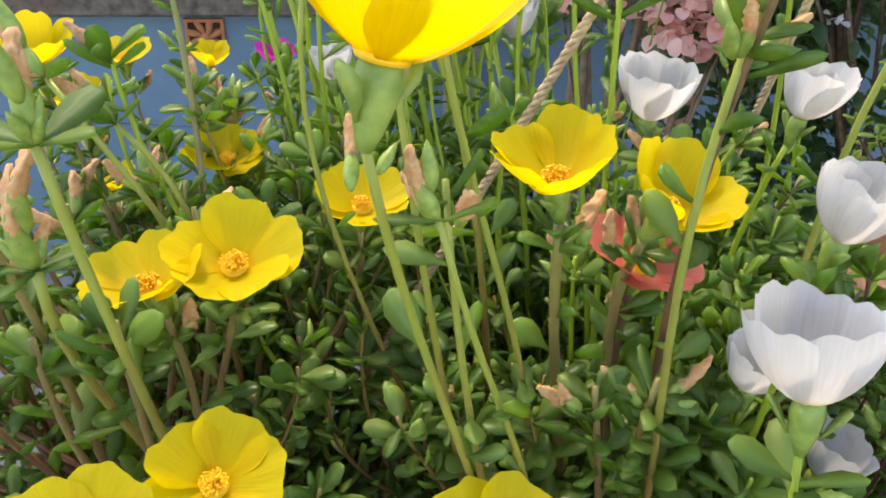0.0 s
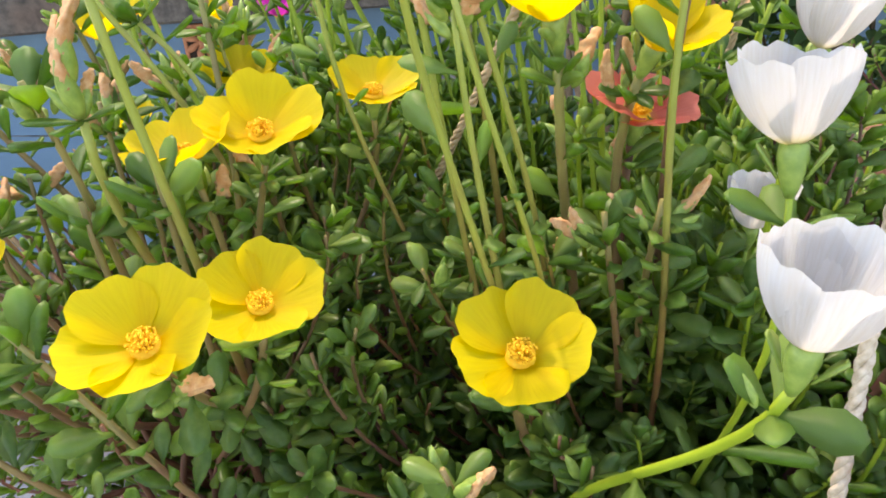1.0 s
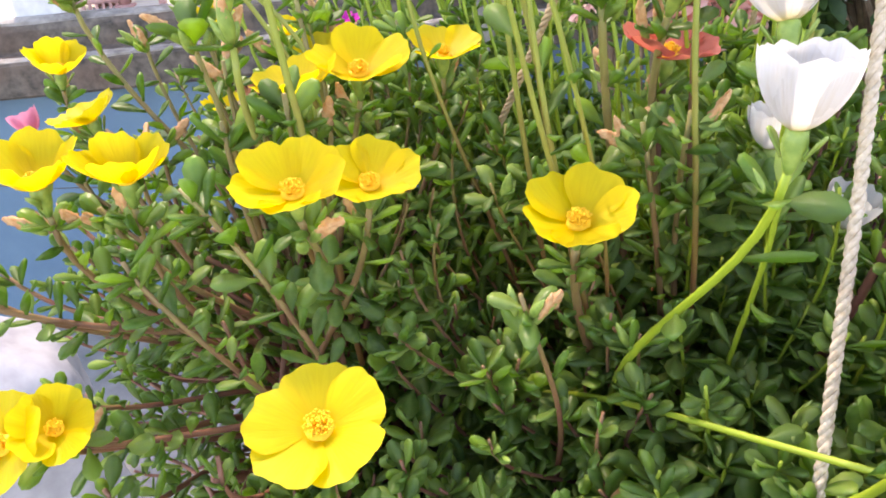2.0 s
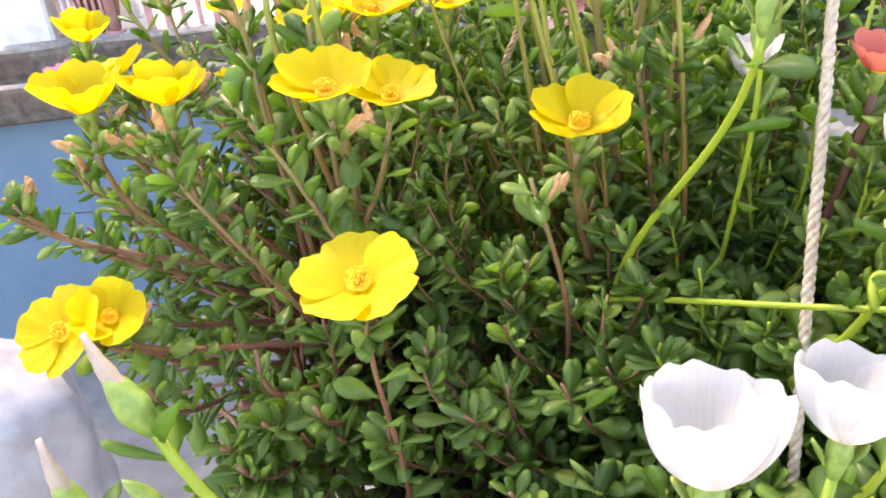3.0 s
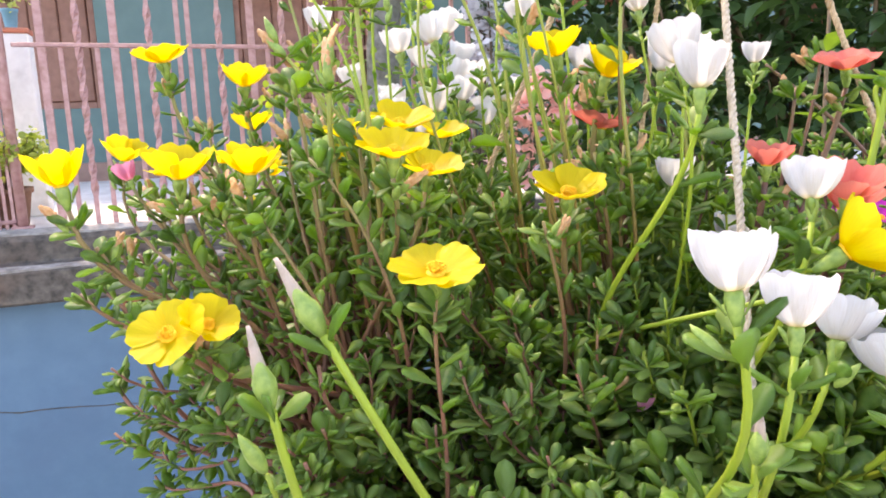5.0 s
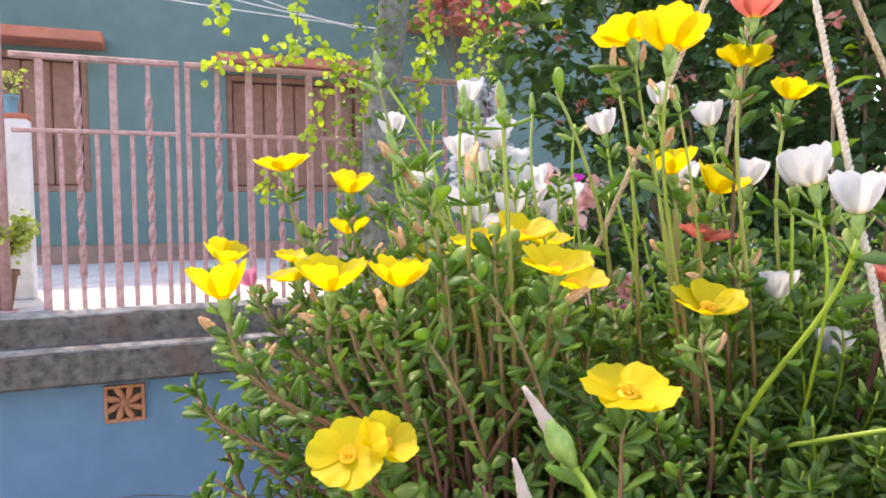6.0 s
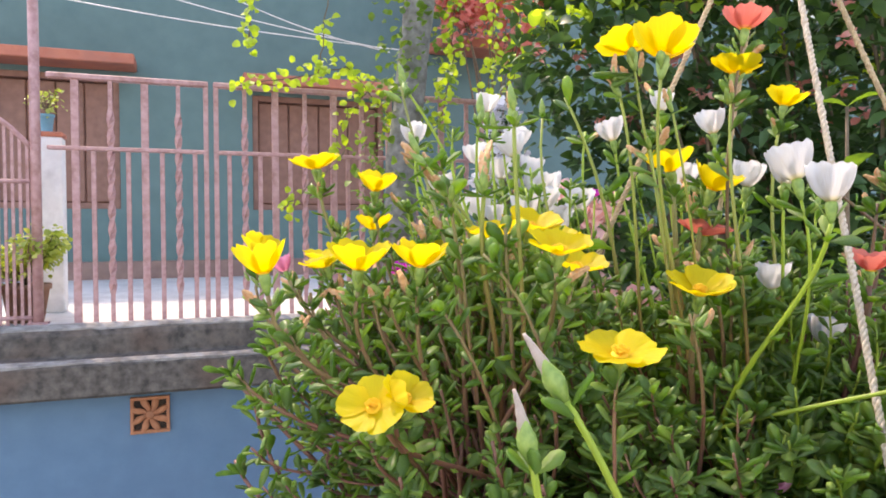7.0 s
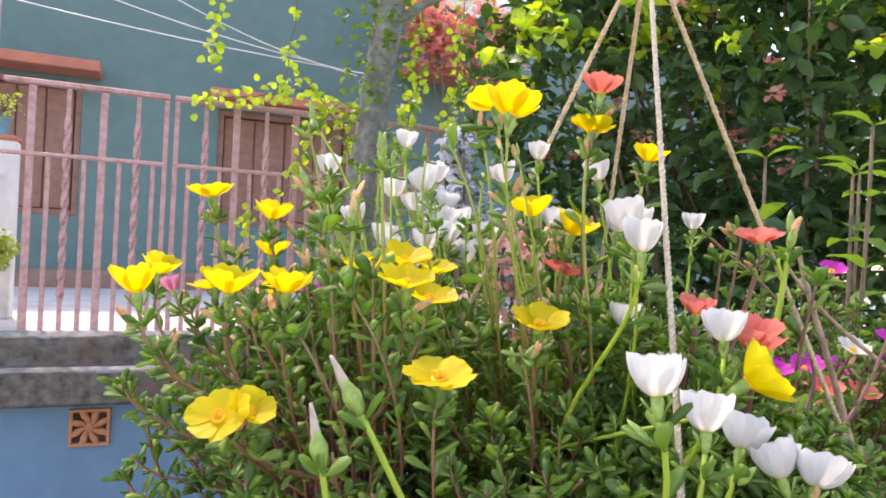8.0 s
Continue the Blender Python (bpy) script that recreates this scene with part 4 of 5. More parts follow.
def wither_mesh(seed):
    """A faded bloom: a short twist of crumpled petals, drawn out to a point."""
    rnd = random.Random(seed)
    n, k = 11, 12
    bx, by, ln = rnd.uniform(-0.007, 0.007), rnd.uniform(-0.007, 0.007), rnd.uniform(0.009, 0.0135)
    g = Geo()
    for i in range(n + 1):
        f = i / n
        r = 0.0024 * (0.75 + 0.3 * math.sin(f * 3.0)) * (1 - 0.35 * f) * (1 - f ** 8 * 0.4)
        for j in range(k):
            a = 2 * math.pi * j / k + f * 2.2
            q = r * (1 + 0.28 * math.sin(3 * a + seed) + 0.75 * noise.noise((math.cos(a) * 2.2, math.sin(a) * 2.2, f * 5 + seed)))
            g.v.append((q * math.cos(a) + bx * f * f, 0.75 * q * math.sin(a) + by * f * f, -0.003 + ln * f))
    for i in range(n):
        for j in range(k):
            g.f.append((i * k + j, i * k + (j + 1) % k, (i + 1) * k + (j + 1) % k, (i + 1) * k + j))
    g.f += [tuple(range(k - 1, -1, -1)), tuple(range(n * k, (n + 1) * k))]
    return g.mesh("withered_flower", WITHER)


WITHERED = [wither_mesh(60 + k) for k in range(6)]
CX, CY = POT_X, POT_Y


class Plant:
    """One portulaca: stems, heads and leaves gathered under one base."""

    def __init__(self, label, seed, stem=None, leaf=0.0135, root=None):
        self.root = root
        self.ob = thing("portulaca", label, "flowering plant", "portulacas in the hanging pot", pose(0, 0, 0))
        self.r = random.Random(seed)
        self.stem_mat = stem or STEM
        self.leaf = leaf
        self.leaves = []
        self.bud = 1.0
        self.low, self.girth = 0.12, 1.0

    def leaf_at(self, p, d, out, size):
        """A leaf at p: d is the stem's way, out the side to which it stands."""
        r = self.r
        rise = r.uniform(0.05, 0.95)
        x = (out * math.cos(rise) + d * math.sin(rise) + Vector((0, 0, r.uniform(-0.1, 0.25)))).normalized()
        up = (Vector((0, 0, 1)) * 0.8 + d * 0.6 + Vector((r.gauss(0, 0.6), r.gauss(0, 0.6), 0)))
        y = up.cross(x).normalized()
        z = x.cross(y)
        m = Matrix((x, y, z)).transposed().to_4x4()
        m.translation = p
        self.leaves.append((m @ Matrix.Scale(size, 4), r.randrange(5)))

    def stalk(self, pts, r0, r1, gap, lo, hi, size, whorl=6):
        r = self.r
        n = len(pts)
        part("stem", Geo().tube(pts, [r0 + (r1 - r0) * i / (n - 1) for i in range(n)], 7).mesh("stem", self.stem_mat), self.ob)
        run, nxt, ang = 0.0, 0.0, r.uniform(0, 6)
        total = sum((pts[i + 1] - pts[i]).length for i in range(n - 1))
        for i in range(n - 1):
            seg = pts[i + 1] - pts[i]
            d = seg.normalized()
            s = d.cross(Vector((0.31, 0.2, 0.93))).normalized()
            w = d.cross(s)
            while nxt <= run + seg.length:
                f = nxt / total
                if lo <= f <= hi:
                    ang += 2.4 + r.uniform(-0.4, 0.4)
                    out = s * math.cos(ang) + w * math.sin(ang)
                    self.leaf_at(pts[i] + d * (nxt - run) + out * r1, d, out, size * r.uniform(0.75, 1.25))
                nxt += gap * r.uniform(0.75, 1.25)
            run += seg.length
        d = (pts[-1] - pts[-2]).normalized()
        s = d.cross(Vector((0.31, 0.2, 0.93))).normalized()
        w = d.cross(s)
        for k in range(whorl):
            a = k * 6.283 / max(1, whorl) + ang
            out = s * math.cos(a) + w * math.sin(a)
            self.leaf_at(pts[-1] - d * r.uniform(0.004, 0.011), d, out, size * r.uniform(0.8, 1.15))

    def path_to(self, tip, axis, base=None, sag=0.0, n=14):
        r = self.r
        if base is None and self.root:
            base = Vector((self.root[0] + r.gauss(0, 0.014), self.root[1] + r.gauss(0, 0.018), self.root[2]))
        elif base is None:
            k = 0.62 + r.uniform(-0.08, 0.08)
            bx, by = CX + (tip.x - CX) * k, CY + (tip.y - CY) * k
            q = math.hypot(bx - CX, by - CY)
            if q > 0.165:
                bx, by = CX + (bx - CX) * 0.165 / q, CY + (by - CY) * 0.165 / q
            base = Vector((bx, by, 1.038))
        base = Vector(base)
        ln = (tip - base).length
        p1 = base + Vector((r.gauss(0, min(0.012, 0.1 * ln)), r.gauss(0, min(0.012, 0.1 * ln)), 0.35 * ln - sag)) + (tip - base) * 0.12
        p2 = tip - axis * ln * 0.3 + Vector((r.gauss(0, 0.006), r.gauss(0, 0.006), 0))
        return bezier(base, p1, p2, tip, n)

    def bloom(self, kind, x, y, z, lean=(0.0, -0.25), style="half", size=1.0, base=None, gap=0.0052, lo=None, hi=0.93, thick=1.0, buds=1, dead=1, whorl=7, sag=0.0, leaf=None, bend=None):
        """A stem that ends in an open flower, with buds, a faded bloom and a collar of leaves under it."""
        r = self.r
        axis = Vector((lean[0], lean[1], 1)).normalized()
        at = Vector((x, y, z)) - axis * (0.0085 * size if style in ("cup", "flare") else 0.003)
        foot = at - axis * 0.009 * size
        under = Vector((bend[0], bend[1], 1)).normalized() if bend else axis
        thick *= self.girth
        self.stalk(self.path_to(foot, under, base, sag), 0.0021 * thick, 0.0014 * thick, gap, self.low if lo is None else lo, hi, leaf or self.leaf, whorl)
        head = part("flower", CALYX_ME, self.ob, frame_to(axis, at, r.uniform(0, 6), size), kind_label(kind))
        for k in range(5):
            part("petal", PETALS[kind, style][(k + r.randrange(5)) % 5], head, Matrix.Rotation(k * 1.2566 + r.uniform(-0.08, 0.08), 4, "Z") @ Matrix.Rotation(r.uniform(-0.1, 0.1), 4, "Y") @ Matrix.Scale(r.uniform(0.94, 1.06), 4))
        lift, wide = {"open": (0.0006, 0.95), "half": (0.0006, 0.9), "bowl": (0.0008, 0.85), "deep": (0.001, 0.75), "cup": (0.0022, 0.6), "flare": (0.002, 0.7)}[style]
        tagged(part("stamen_cluster", STAMENS, head, pose(0, 0, lift) @ Matrix.Scale(wide, 4)), "orange stamens", "", "", "stuff")
        self.knobs(foot, axis, buds, dead)

    def knobs(self, foot, axis, buds, dead):
        r = self.r
        for k in range(buds + dead):
            a = r.uniform(0, 6.28)
            side = (Vector((math.cos(a), math.sin(a), 0)) - axis * axis.dot(Vector((math.cos(a), math.sin(a), 0)))).normalized()
            d = (axis + side * r.uniform(0.5, 1.1)).normalized()
            p = foot - axis * r.uniform(0.006, 0.012) + side * 0.0025 + d * 0.005
            if k < buds:
                part("bud", BUD_ME, self.ob, frame_to(d, p, r.uniform(0, 6), r.uniform(0.45, 0.8) * self.bud), "green flower bud")
            else:
                part("withered_flower", WITHERED[r.randrange(6)], self.ob, frame_to(d, p + d * 0.003, r.uniform(0, 6), r.uniform(0.65, 0.95) * min(1.0, self.bud)), "shrivelled orange-brown bloom")
                part("bud", BUD_ME, self.ob, frame_to(d, p - d * 0.001, r.uniform(0, 6), r.uniform(0.6, 0.8) * min(1.0, self.bud)), "green capsule under a faded bloom")

    def shoot(self, x, y, z, lean=(0, 0), base=None, gap=0.0042, size=None, lo=0.06, hi=0.98, thick=1.0, buds=0, dead=0, whorl=5):
        """A leafy stem without an open flower."""
        axis = Vector((lean[0], lean[1], 1)).normalized()
        tip = Vector((x, y, z))
        self.stalk(self.path_to(tip, axis, base), 0.0017 * thick, 0.0009 * thick, gap, lo, hi, size or self.leaf, whorl)
        if buds or dead:
            self.knobs(tip, axis, buds, dead)

    def spire(self, tip, lean=(0, 0), buds=1, dead=1, scale=1.0, leaf=0.016, whorl=4, base=None, thick=0.8, gap=0.03):
        """An upright stem with a collar of spreading leaves under a crown of buds."""
        r = self.r
        axis = Vector((lean[0], lean[1], 1)).normalized()
        tip = Vector(tip)
        self.stalk(self.path_to(tip, axis, base), 0.0018 * thick, 0.0013 * thick, gap, 0.35, 0.85, leaf * 0.75, 0)
        s = axis.cross(Vector((0.31, 0.9, 0.1))).normalized()
        w = axis.cross(s)
        turn = r.uniform(0, 6)
        for k in range(whorl):
            a = turn + k * 6.283 / max(1, whorl) + r.uniform(-0.3, 0.3)
            x = (s * math.cos(a) + w * math.sin(a) + axis * r.uniform(-0.05, 0.4)).normalized()
            y = (axis + Vector((r.gauss(0, 0.3), r.gauss(0, 0.3), 0))).cross(x).normalized()
            m = Matrix((x, y, x.cross(y))).transposed().to_4x4()
            m.translation = tip
            self.leaves.append((m @ Matrix.Diagonal((1, 0.8, 0.7, 1)) @ Matrix.Scale(leaf * r.uniform(0.75, 1.2), 4), 0))
        turn = r.uniform(0, 6)
        for k in range(buds + dead):
            a = turn + k * 6.283 / (buds + dead)
            d = (axis + (s * math.cos(a) + w * math.sin(a)) * (0.2 if k < 2 else r.uniform(0.35, 0.7))).normalized()
            size = scale * (r.uniform(0.95, 1.1) if k < 2 else r.uniform(0.5, 0.75))
            p = tip + d * 0.006 * size + axis * (0.008 * scale if k == 1 else 0.0)
            part("bud", BUD_ME, self.ob, frame_to(d, p, r.uniform(0, 6), size), "green flower bud")
            if k < dead:
                part("withered_flower", WITHERED[r.randrange(6)], self.ob, frame_to(d, p + d * 0.006 * size, r.uniform(0, 6), 0.95 * size), "shrivelled orange-brown bloom")

    def close(self):
        """The leaves towards the front of the pot become parts, the rest one mass."""
        ls = sorted(self.leaves, key=lambda t: t[0].translation.y)
        for m, k in ls[:300]:
            part("leaf", LEAF_MESHES[k], self.ob, m)
        vs, fs, n = [], [], 0
        for m, k in ls[300:]:
            v, f = LEAF_SHAPES[k]
            a = np.array(m)
            vs.append(v @ a[:3, :3].T + a[:3, 3])
            fs += [tuple(i + n for i in t) for t in f]
            n += len(v)
        if vs:
            g = Geo()
            g.v, g.f = np.concatenate(vs).tolist(), fs
            tagged(part("foliage", g.mesh("foliage", LEAF_MASS), self.ob), "fleshy spoon-shaped leaves", "", "", "stuff")


def kind_label(kind):
    return {"yellow": "bright yellow flower with an orange heart", "white": "white cup-shaped flower", "red": "coral red flower", "pink": "magenta flower", "rose": "half-closed pink flower"}[kind]


# ---- the portulacas, plant by plant ----
A = Plant("yellow portulaca spilling over the pot's rim, in full bloom", 101, leaf=0.0116, root=(0.0, -0.01, 1.05))
A.low, A.girth = 0.42, 0.72
A.bloom("yellow", -0.100, -0.029, 1.274, (-0.15, -0.1), "half", 1.0)
A.bloom("yellow", -0.071, 0.011, 1.263, (0.1, -0.2), "bowl", 1.0)
A.bloom("yellow", -0.146, 0.008, 1.222, (0.25, -0.1), "bowl", 1.0)
A.bloom("yellow", -0.076, 0.032, 1.238, (0, 0), "bowl", 0.9)
A.bloom("yellow", -0.024, 0.043, 1.219, (0.1, -0.2), "half", 1.0)
A.bloom("yellow", -0.100, 0.068, 1.182, (0, -0.1), "bowl", 0.85)
A.bloom("yellow", -0.143, 0.152, 1.212, (0, -0.1), "half", 1.0)
A.bloom("yellow", -0.119, 0.200, 1.198, (0.1, -0.1), "bowl", 1.0)
A.bloom("yellow", -0.091, -0.045, 1.217, (-0.3, -0.1), "half", 0.9)
A.bloom("rose", -0.113, -0.053, 1.216, (-0.4, 0), "cup", 0.55, dead=0)
A.bud = 1.6
A.shoot(-0.061, 0.063, 1.338, (-0.25, 0), gap=0.02, size=0.009, buds=2, whorl=3)
A.bud = 1.1
A.shoot(-0.02, -0.073, 1.258, (-0.2, 0), buds=2, dead=2, gap=0.012, size=0.015, base=(0.0, -0.06, 1.05))
A.shoot(0.011, -0.074, 1.236, (-0.05, 0), buds=1, gap=0.012, size=0.015, base=(0.015, -0.06, 1.05))
A.shoot(-0.012, -0.076, 1.227, (-0.1, 0), gap=0.011, size=0.014, base=(0.005, -0.06, 1.05))
A.shoot(-0.132, -0.074, 1.158, (-0.7, 0), buds=1)
A.shoot(-0.118, -0.06, 1.18, (-0.4, 0), buds=1, dead=2)

for route in (((-0.10, -0.01, 1.05), (-0.132, -0.002, 1.068), (-0.146, 0.0, 1.098), (-0.15, 0.003, 1.13)),
              ((-0.08, 0.0, 1.06), (-0.125, 0.002, 1.10), (-0.15, 0.004, 1.125), (-0.172, 0.005, 1.146)),
              ((-0.09, -0.03, 1.05), (-0.12, -0.03, 1.06), (-0.145, -0.02, 1.07), (-0.158, -0.01, 1.09)),
              ((-0.09, 0.03, 1.06), (-0.12, 0.03, 1.09), (-0.14, 0.03, 1.13), (-0.15, 0.02, 1.16))):
    way = bezier(*[Vector(p) for p in route], 16)
    A.stalk(way, 0.0017, 0.0011, 0.0062, 0.25, 0.97, 0.0135, 6)
    A.knobs(way[-1], (way[-1] - way[-2]).normalized(), 1, 0)

B = Plant("yellow portulaca with wide flowers and reddish stems", 102, leaf=0.0116, root=(-0.005, -0.055, 1.055))
B.low, B.girth = 0.42, 0.75
B.bloom("yellow", -0.098, -0.131, 1.218, (-0.15, -0.05), "deep", 1.0)
B.bloom("yellow", -0.059, -0.110, 1.219, (0.05, -0.1), "bowl", 1.1)
B.bloom("yellow", -0.030, -0.105, 1.220, (0.1, -0.1), "bowl", 1.0)
B.bloom("yellow", -0.043, -0.167, 1.167, (-0.2, -0.75), "open", 0.88)
B.bloom("yellow", -0.030, -0.160, 1.169, (0.4, -0.5), "half", 0.72)
B.bloom("yellow", 0.034, -0.123, 1.227, (0.1, -0.28), "half", 0.97)
B.bloom("yellow", 0.045, -0.096, 1.218, (0.2, -0.25), "half", 0.92)
B.bloom("yellow", 0.006, -0.055, 1.233, (-0.2, -0.15), "half", 1.05)
B.bloom("yellow", 0.026, -0.045, 1.237, (0.15, -0.25), "half", 1.1)
B.bloom("yellow", 0.044, 0.005, 1.231, (0.1, -0.15), "half", 1.0, dead=2)
B.shoot(-0.09, -0.125, 1.19, (-0.4, -0.2), dead=2)
B.shoot(-0.048, -0.1, 1.205, (-0.1, 0), dead=2, buds=1)

for fx, fy, fz in ((-0.098, -0.05, 1.2), (-0.072, -0.03, 1.205), (-0.115, -0.02, 1.205), (-0.06, -0.005, 1.225), (-0.09, 0.0, 1.24), (-0.035, -0.03, 1.235), (-0.02, -0.01, 1.24), (-0.06, -0.06, 1.212), (0.0, -0.02, 1.235)):
    B.shoot(fx, fy, fz, (B.r.uniform(-0.3, 0.2), B.r.uniform(-0.2, 0.1)), dead=2, buds=1, gap=0.008, lo=0.3, thick=0.9, whorl=5)

for route in (((0.03, -0.085, 1.09), (0.045, -0.125, 1.16), (0.018, -0.124, 1.208), (0.0, -0.122, 1.224)), ((0.01, -0.08, 1.09), (0.012, -0.125, 1.16), (-0.012, -0.132, 1.19), (-0.02, -0.128, 1.203))):
    B.stalk(bezier(*[Vector(p) for p in route], 14), 0.0011, 0.0007, 0.0042, 0.1, 0.99, 0.0112, 6)

C = Plant("yellow portulaca with flat open flowers", 103, leaf=0.0125)
C.bloom("yellow", 0.053, -0.166, 1.189, (0.05, -0.3), "open", 1.0, gap=0.006, lo=0.1, dead=0, thick=0.5, base=(0.047, -0.145, 1.05))
C.bloom("yellow", 0.105, -0.090, 1.206, (0.05, -0.3), "half", 1.1, buds=0, dead=0)
C.bloom("yellow", 0.104, -0.035, 1.270, (-0.2, -0.1), "bowl", 1.1, gap=0.016)
C.bloom("yellow", 0.132, -0.022, 1.260, (0.3, -0.2), "bowl", 1.1, gap=0.016, dead=2)
C.shoot(0.092, -0.119, 1.197, (0, -0.1), buds=2, dead=2, gap=0.014, size=0.0115, whorl=3, thick=0.75, base=(0.09, -0.1, 1.06))
C.shoot(0.122, -0.047, 1.220, (0, 0), dead=2, buds=1)
C.shoot(0.137, -0.043, 1.223, (0, 0), dead=2, buds=1)

D = Plant("tall yellow portulaca rising on long bare stems", 104, STEM_TALL)
D.bud = 0.75
D.bloom("yellow", 0.077, -0.060, 1.331, (-0.15, 0.15), "half", 1.1, gap=0.045, lo=0.2, thick=0.5, buds=1, dead=2, whorl=2, base=(0.104, -0.02, 1.08), leaf=0.0115, bend=(-0.16, -0.2))
D.bloom("yellow", 0.084, -0.103, 1.3175, (0.15, 0.18), "bowl", 1.15, gap=0.045, lo=0.2, thick=0.52, buds=1, dead=1, whorl=0, base=(0.117, -0.05, 1.08), leaf=0.0115, bend=(-0.1, -0.4))
D.bud = 0.9
D.bloom("yellow", 0.138, -0.039, 1.323, (0.15, 0.05), "half", 0.95, base=(0.145, -0.028, 1.07), thick=0.6, gap=0.028, lo=0.2, dead=2, whorl=4)
D.bloom("yellow", 0.191, 0.026, 1.316, (0.2, 0), "bowl", 0.95, thick=0.7, gap=0.028, lo=0.2, dead=1)
D.bud = 1.2
D.spire((0.015, -0.086, 1.286), (0.02, -0.05), 4, 1, 0.9, 0.0165, 4, (0.02, -0.06, 1.08), 0.8)
D.spire((0.0346, -0.0105, 1.302), (0.1, 0), 1, 0, 0.8, 0.011, 3, None, 0.6)
D.spire((0.0, -0.08, 1.252), (-0.05, 0), 2, 3, 0.95, 0.0145, 5, (0.004, -0.06, 1.08), 0.9)
D.spire((-0.034, -0.026, 1.272), (-0.7, 0.1), 1, 1, 1.0, 0.013, 4, (0.0, -0.02, 1.1), 0.7)
D.spire((-0.024, -0.0154, 1.256), (-0.9, 0.0), 0, 1, 1.0, 0.013, 4, (0.0, -0.02, 1.1), 0.7)
D.spire((0.072, -0.06, 1.304), (-0.3, 0.0), 1, 2, 0.75, 0.011, 3, (0.1, -0.03, 1.1), 0.6)
D.spire((0.09, -0.096, 1.29), (-0.3, -0.1), 1, 1, 0.55, 0.009, 2, (0.115, -0.05, 1.1), 0.45)
for way, turn, size in (((-1, -0.15, -0.05), 0.35, 0.023), ((-0.75, -0.45, -0.5), -0.2, 0.017)):      # two long leaves on the tall stem
    x = Vector(way).normalized()
    y = Vector((turn, -0.3, 1)).cross(x).normalized()
    long_leaf = Matrix((x, y, x.cross(y))).transposed().to_4x4()
    long_leaf.translation = Vector((0.079, -0.06, 1.317))
    D.leaves.append((long_leaf @ Matrix.Scale(size, 4), 0))
D.shoot(0.085, -0.068, 1.282, (-0.2, 0), gap=0.02, dead=2, buds=1, size=0.012, thick=0.8)
D.shoot(0.05, 0.009, 1.318, (-0.5, 0), gap=0.03, size=0.02, whorl=2)

E = Plant("white portulaca with cup-shaped flowers on stout green stems", 105, STEM_GREEN, 0.0135)
E.bloom("white", 0.152, -0.081, 1.267, (-0.1, 0.25), "cup", 1.05, gap=0.028, thick=0.52, dead=0, buds=1, whorl=4)
E.bloom("white", 0.149, -0.126, 1.254, (0.02, 0.06), "cup", 0.95, gap=0.028, thick=0.72, dead=0, bend=(0.02, -0.32), base=(0.124, -0.062, 1.09), buds=1, whorl=4)
E.bloom("white", 0.093, 0.095, 1.309, (-0.2, 0), "cup", 1.0, gap=0.025, dead=0, buds=1, whorl=4, thick=0.7)
E.bloom("white", 0.172, 0.111, 1.316, (-0.1, 0), "cup", 1.05, gap=0.025, dead=0, buds=1, whorl=4, thick=0.7)
E.bloom("white", 0.175, 0.045, 1.271, (0.1, 0), "cup", 1.0, gap=0.02, dead=0, buds=1, whorl=4, thick=0.7)
E.bloom("white", 0.169, -0.012, 1.207, (0, 0), "cup", 0.95, gap=0.015, dead=0, buds=1, whorl=4, thick=0.7)
E.bloom("white", 0.201, -0.008, 1.174, (0.2, 0), "cup", 0.9, dead=0, buds=1, whorl=4, thick=0.7)
E.bloom("white", 0.258, 0.128, 1.279, (0, 0), "cup", 0.9, gap=0.02, dead=0, buds=1, whorl=4, thick=0.7)
E.bloom("white", 0.112, 0.020, 1.316, (0, 0), "cup", 0.7, gap=0.03, dead=0, buds=1, whorl=4, thick=0.6)
E.bloom("white", 0.171, -0.026, 1.268, (0.1, 0.05), "cup", 1.0, gap=0.025, dead=0, buds=1, whorl=4, thick=0.6)
E.bloom("white", 0.128, 0.030, 1.270, (0.0, -0.1), "cup", 1.05, gap=0.02, dead=0, buds=1, whorl=4, thick=0.6)

F = Plant("white portulaca crowded with small cup flowers", 106, STEM_GREEN)
F.spire((-0.057, 0.085, 1.336), (-0.5, 0), 3, 0, 1.05, 0.012, 3, (0.01, 0.08, 1.1), 0.75, 0.024)
F.spire((-0.006, 0.085, 1.312), (0.05, 0), 5, 0, 1.05, 0.013, 5, (0.01, 0.08, 1.08), 0.75, 0.024)
F.spire((0.004, 0.075, 1.30), (0.15, 0), 2, 0, 0.9, 0.013, 4, (0.01, 0.08, 1.08), 0.65, 0.024)
F.bloom("white", -0.064, 0.170, 1.318, (-0.1, 0), "cup", 1.05, gap=0.02, dead=2, buds=1, whorl=4)
for fx, fy, fz in ((0.045, 0.201, 1.276), (0.031, 0.128, 1.253), (0.012, 0.239, 1.293), (0.06, 0.241, 1.278), (-0.008, 0.218, 1.305), (0.044, 0.281, 1.299),
                   (-0.039, 0.175, 1.274), (0.064, 0.201, 1.243), (-0.007, 0.177, 1.253), (0.02, 0.16, 1.235), (0.0, 0.26, 1.36), (0.022, 0.2, 1.31), (0.05, 0.16, 1.262), (-0.022, 0.25, 1.262), (0.075, 0.27, 1.25), (0.03, 0.3, 1.33), (0.085, 0.22, 1.262)):
    F.bloom("white", fx, fy, fz, (F.r.uniform(-0.3, 0.2), F.r.uniform(-0.2, 0.2)), "cup", F.r.uniform(1.05, 1.3), gap=0.015, dead=0, buds=1, whorl=4)
F.bloom("pink", -0.087, 0.225, 1.195, (0, -0.1), "bowl", 1.0, dead=0)
